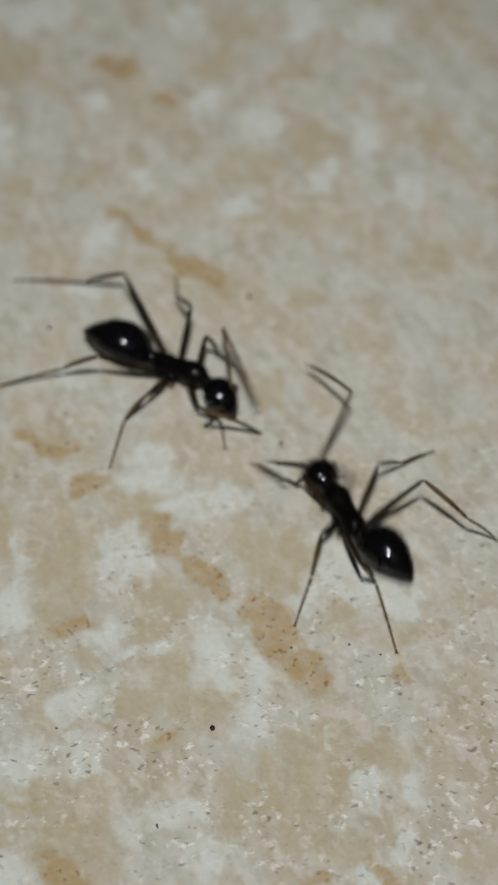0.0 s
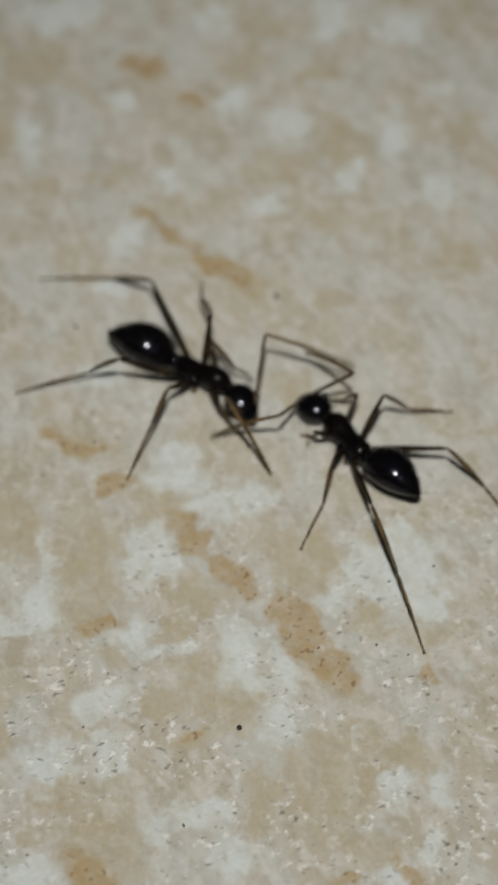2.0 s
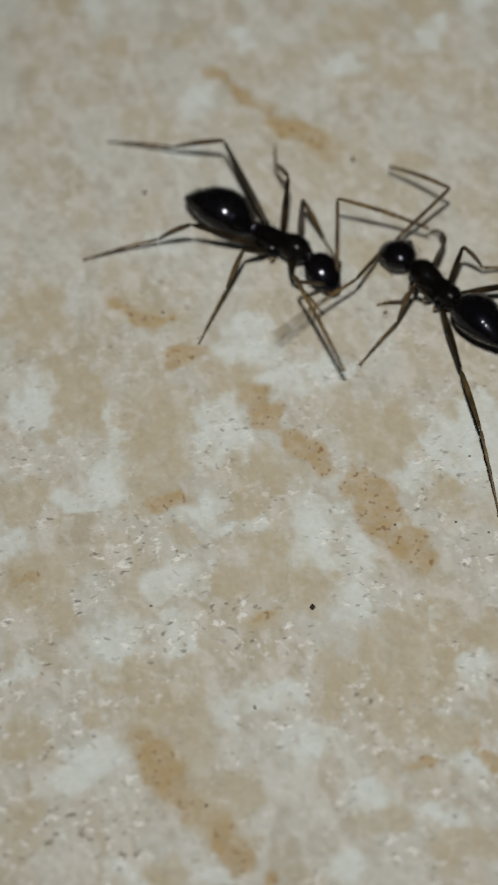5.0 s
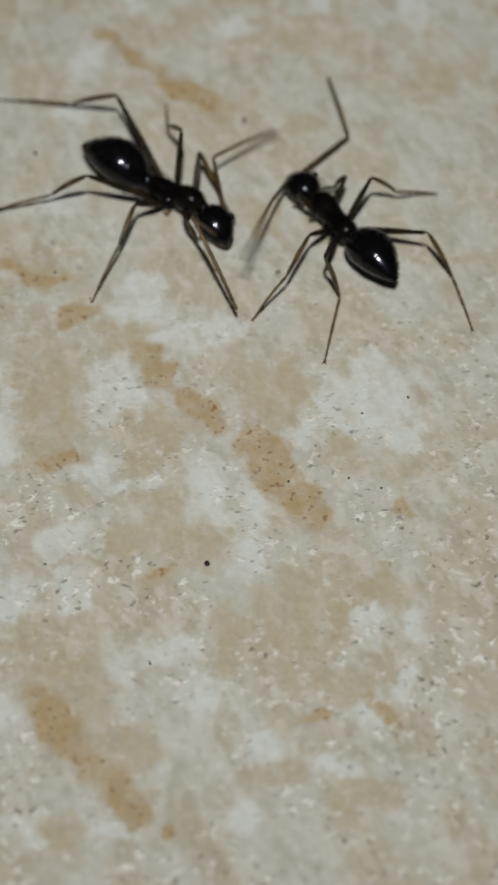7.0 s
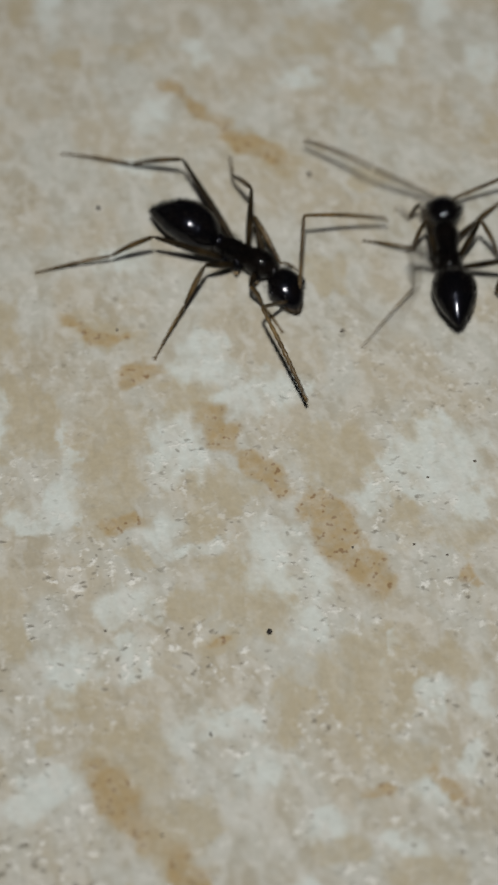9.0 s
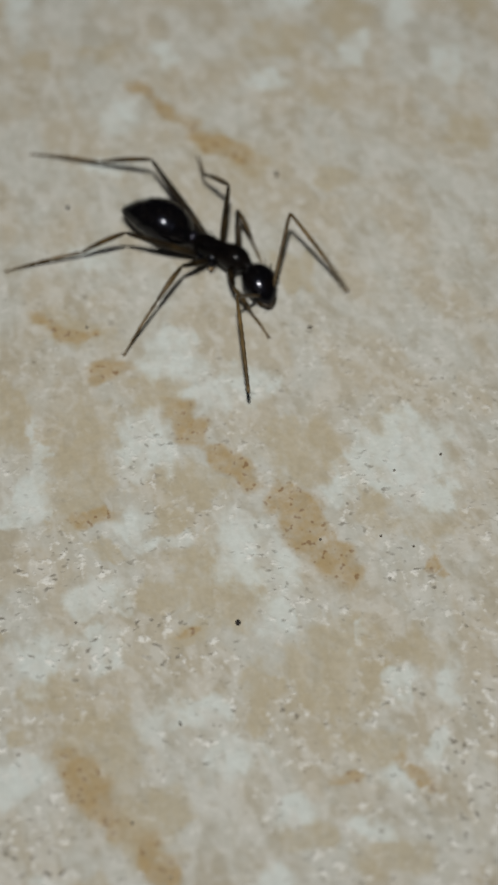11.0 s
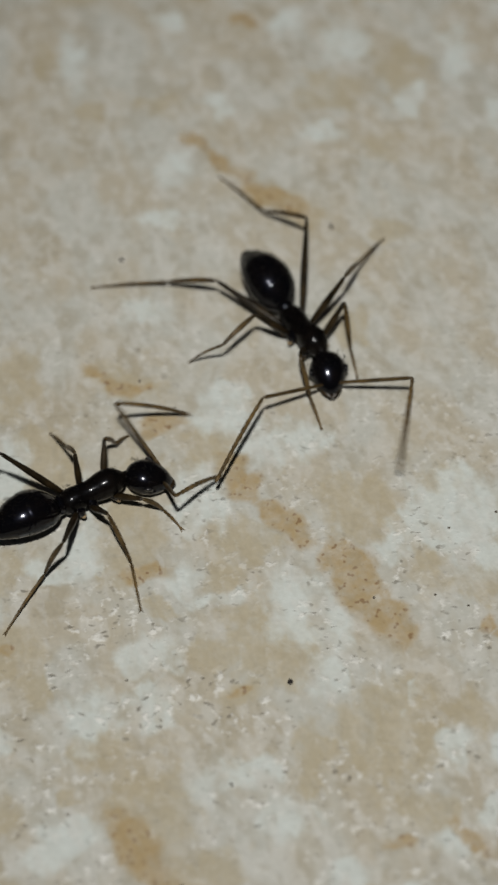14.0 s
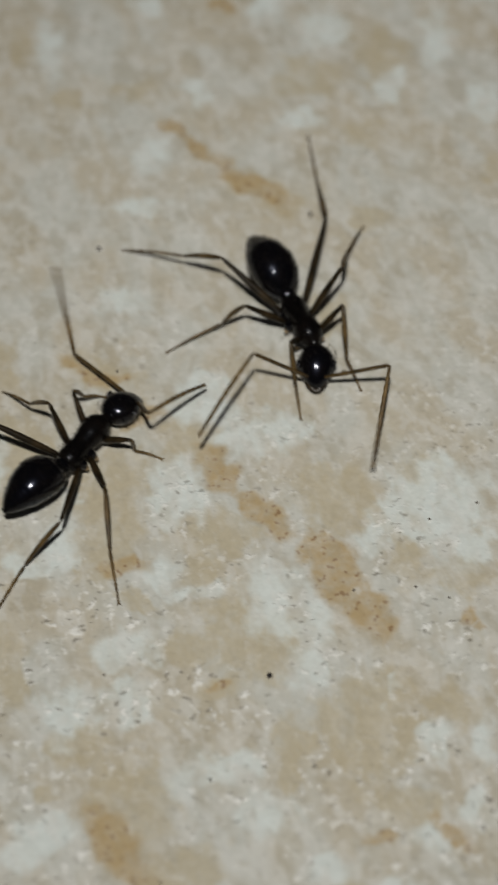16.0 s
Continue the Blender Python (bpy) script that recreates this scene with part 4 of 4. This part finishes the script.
# it rests for a moment with one hind foot stretched out behind
WALKING["RH"] = [row for row in WALKING["RH"] if not 11.9 < row[0] < 12.6] + [(11.98, -8.05, 25.9, 0, 0, 46), (12.42, -8.1, 25.95, 0, 0, 46)]
WALKING["RH"].sort()
FEET_TWO = {
    "LF": [(0, 1.19, 9.31, -15.38, -0.45, 30.89), (1, 0.61, 10.06, -27.9, -22.54, 28.39), (2, 1.01, 10.87, -29.58, -20.26, 34.92), (4, 1.01, 10.87, -28.27, -27.76, 22.68), (6.5, 1.66, 12.95, -23.2, -10.3, 42.83), (8, 1.72, 12.52, -0.14, -13.77, 24.32)]
        + WALKING["LF"]
        + [(14, -4.96, 8.74, -6.05, -11.22, 31.98), (14.5, -4.99, 8.31, -17.29, -47.41, 32.89), (15, -4.84, 8.51, -27.8, -50.01, 36.77), (15.5, -4.79, 9.31, -20.81, -49.53, 32.72), (16, -5.07, 9.73, -14.37, -46, 34.5)],
    "LM": [(0, 1.51, 4.5, -0.83, 4.32, 2.08), (0.5, 0.99, 6.97, -15.83, 1.43, 2.21), (1, 0.99, 6.97, -11.25, -7.61, 2.21), (2, 0.99, 6.97, -3.57, -2.16, 2.35), (2.5, 0.99, 6.97, 6.52, -23.84, 48.92), (4, 0.99, 6.97, -3.17, -0.52, 5.61), (6.5, 0.52, 8.94, -5.34, 5.65, 10.15), (7, 0.52, 8.94, 2.94, -21.73, 47.9), (7.5, 0.52, 8.94, -9.67, 2.15, 4.66), (8, 0.52, 8.94, -7.38, -1.13, 3.48), (8.5, 0.52, 8.94, -9.37, -1.72, 15.18)]
        + WALKING["LM"]
        + [(14, -7.02, 8.79, 1.7, 3.3, 36.37), (14.5, -7.76, 9.89, 5.01, 1.95, 18.93), (15, -7.76, 9.89, 6.01, 1.33, 20.66), (15.5, -7.76, 9.89, 3.63, 1.54, 24.12), (16, -7.76, 9.89, -1.77, -1.38, 29.99)],
    "LH": [(0, 4.11, 3.68, 23.2, -8.3, 1.56), (0.5, 4.11, 3.68, 12.22, 1.19, 31.45), (1, 4.11, 3.68, 13.8, -1.45, 16.42), (2, 4.11, 3.68, 11.59, 2.05, 20.07), (2.5, 4.11, 3.68, 14.33, 1.43, 16.55), (3.5, 4.11, 3.68, 17.52, 1.75, 23.58), (4, 3.98, 4.06, 21.43, 1.04, 25.51), (6.5, 2.13, 6.21, 5.94, -0.68, 1.58), (7, 2.39, 7.56, 13.95, -6.29, 1.47), (7.5, 2.13, 6.34, 4.13, -1.97, 1.56), (8, 2.13, 6.34, 4.59, -2.17, 1.59), (8.5, 2.13, 6.34, 1.3, 1.29, 1.58)]
        + WALKING["LH"]
        + [(14, -10.58, 7.82, -16.44, -6.61, 28.89), (14.5, -10.81, 7.57, -11.43, 1.37, 20.41), (15, -9.92, 7.23, -10.51, -6.84, 23.23), (15.5, -10.09, 7.4, -16.89, -2.13, 17.35), (16, -9.4, 6.91, -24.87, 50.53, 1.59)],
    "RF": [(0, 2.77, 9.39, 7.58, 22.6, 53.73), (0.5, 1.54, 11.73, 32.95, 49.61, 32.69), (1, 1.54, 11.73, 23.96, 36.56, 31.03), (2, 1.68, 12.14, 25.74, 42.19, 31.25), (2.5, 1.68, 12.14, 20.75, 56.08, 36.25), (4, 1.68, 12.14, 20.96, 45.29, 33.28), (6.5, 2.53, 13.49, 23.58, 26.88, 47.65), (7.5, 2.39, 13.74, 18.59, 26.23, 40.2), (8, 2.2, 13.55, 23.89, 48.35, 38.95), (8.5, 2.93, 13.02, 27.11, 33.63, 38.63)]
        + WALKING["RF"]
        + [(14, -3.43, 5.81, 24.29, -27.35, 4.41), (14.5, -3.68, 6.14, 20.09, -5.54, 4.66), (15, -3.55, 7.19, 26.18, 9.27, 28.31), (15.5, -3.49, 7.73, 22.28, 6.14, 24.22), (16, -3.49, 7.73, 21.71, -6.63, 5.46)],
    "RM": [(0, 5.47, 10.31, -3.27, -9.67, 21.47), (0.5, 5.26, 11.76, -8.2, -22.05, 22.8), (1, 5.26, 11.76, -4.9, -7.21, 28.97), (2, 5.26, 11.76, -2.89, -14.82, 19.86), (2.5, 5.26, 11.76, 5.3, -12.8, 24.25), (4, 4.98, 12.1, 3.32, -6.83, 23.55), (6.5, 5.56, 13.33, 9.02, -5.77, 29.24), (7.5, 5.69, 13.54, -3.49, -8.69, 20), (8, 5.69, 13.54, -3.04, -0.15, 21.82), (8.5, 5.58, 13.29, 6.75, 10.11, 25.26)]
        + WALKING["RM"]
        + [(14, -4.29, 3.4, 4.8, -13.87, 2.27), (14.5, -4.29, 3.4, 1.1, -3.02, 2.49), (15, -4.29, 3.4, -8.86, -0.01, 2.48), (15.5, -4.29, 3.4, -16.06, -1.65, 9.28), (16, -4.29, 3.4, -18.48, -1.19, 16.18)],
    "RH": [(0, 7.03, 7.2, -20.56, 21.78, 54.69), (0.5, 6.93, 7.57, -15.29, -32.48, 1.96), (1, 6.66, 7.89, 6.4, -32.2, 1.94), (2, 6.87, 7.48, -6.78, -28.98, 2.77), (2.5, 6.39, 7.52, 0.96, -27.08, 2.27), (7, 6.29, 8.64, -0.57, -31.23, 1.91), (7.5, 6.63, 7.79, -35.15, -14.85, 20.02), (8, 6.4, 8.36, -11.1, -24.63, 2.59), (8.5, 6.06, 8.42, 5.59, -27.62, 8.49)]
        + WALKING["RH"]
        + [(14, -7.54, 2.68, -22.58, -5.06, 12.09), (14.5, -7.54, 2.68, -25.59, -0.54, 12.18), (15, -7.6, 2.41, -25.14, -10.02, 22.34), (15.5, -7.6, 2.41, -28.8, -5.57, 14.55), (16, -7.36, 2.79, -33.4, 0.61, 1.91)],
}


def animate(ant, parts, lengths, body, feet, feelers):
    times = [round(n * STEP, 3) for n in range(int(16.0 / STEP) + 1)]
    tracks = {}

    def key(ob, t, m):
        tracks.setdefault(ob, []).append((t, m))

    for t in times:
        x, y, heading, head_turn, rear_turn = between(body, t)
        base = at_mm(x, y, 0, 0, 0, heading)
        key(ant, t, base)
        back = base.inverted()
        head_pose = at_mm(THORAX_HALF, 0, Z_NECK, 0, 8, head_turn)
        key(parts["head"], t, head_pose)
        key(parts["gaster"], t, at_mm(-THORAX_HALF, 0, Z_WAIST, 0, 6, rear_turn))
        for name, side in (("L", 1), ("R", -1)):
            for kind, (hx, hy, hz) in HIPS.items():
                femur, tibia, tarsus = parts[name + kind]
                fx, fy, swivel, turn, rise, lift = stepped(feet[name + kind], t, 0.36 if (kind == "M") == (name == "L") else 0.62)
                foot = (back @ Vector((fx * MM, fy * MM, 0))) / MM
                foot.z = 0.02 + lift
                hip = Vector((hx, side * hy, hz))
                knee, ankle = knee_and_ankle(hip, foot, swivel, turn, rise, lengths[name + kind])
                upper = aimed(hip, knee - hip)
                inside = upper.inverted()
                key(femur, t, upper)
                key(tibia, t, inside @ aimed(knee, ankle - knee))
                key(tarsus, t, inside @ aimed(ankle, foot - ankle))
    for n in range(int(16.0 * FPS) + 1):
        t = n / FPS
        x, y, heading, head_turn, _ = between(body, t)
        head_pose = at_mm(THORAX_HALF, 0, Z_NECK, 0, 8, head_turn)
        for name, side in (("L", 1), ("R", -1)):
            scape, whip = parts["A" + name]
            az1, el1, az2, el2 = between(feelers[name], t)
            # the feelers drum about their way, quickest in the middle of each stroke
            slow, quick = math.sin(4 * math.pi * t), math.sin(8 * math.pi * t)
            az1, az2 = az1 + side * 2.5 * slow, az2 + side * 8 * slow + 5 * quick
            root = head_pose @ Vector((ANTENNA_ROOT[0] * MM, side * ANTENNA_ROOT[1] * MM, ANTENNA_ROOT[2] * MM))
            shaft = aimed(root / MM, heading_way(az1 - heading, el1))
            elbow = shaft @ Vector((SCAPE * MM, 0, 0))
            key(scape, t, shaft)
            key(whip, t, shaft.inverted() @ aimed(elbow / MM, heading_way(az2 - heading, el2)))
    for ob, rows in tracks.items():
        walk(ob, rows)


def motions():
    animate(ant_one, parts_one, LENGTHS_ONE, BODY_ONE, FEET_ONE, FEELERS_ONE)
    animate(ant_two, parts_two, LENGTHS_TWO, BODY_TWO, FEET_TWO, FEELERS_TWO)


motions()
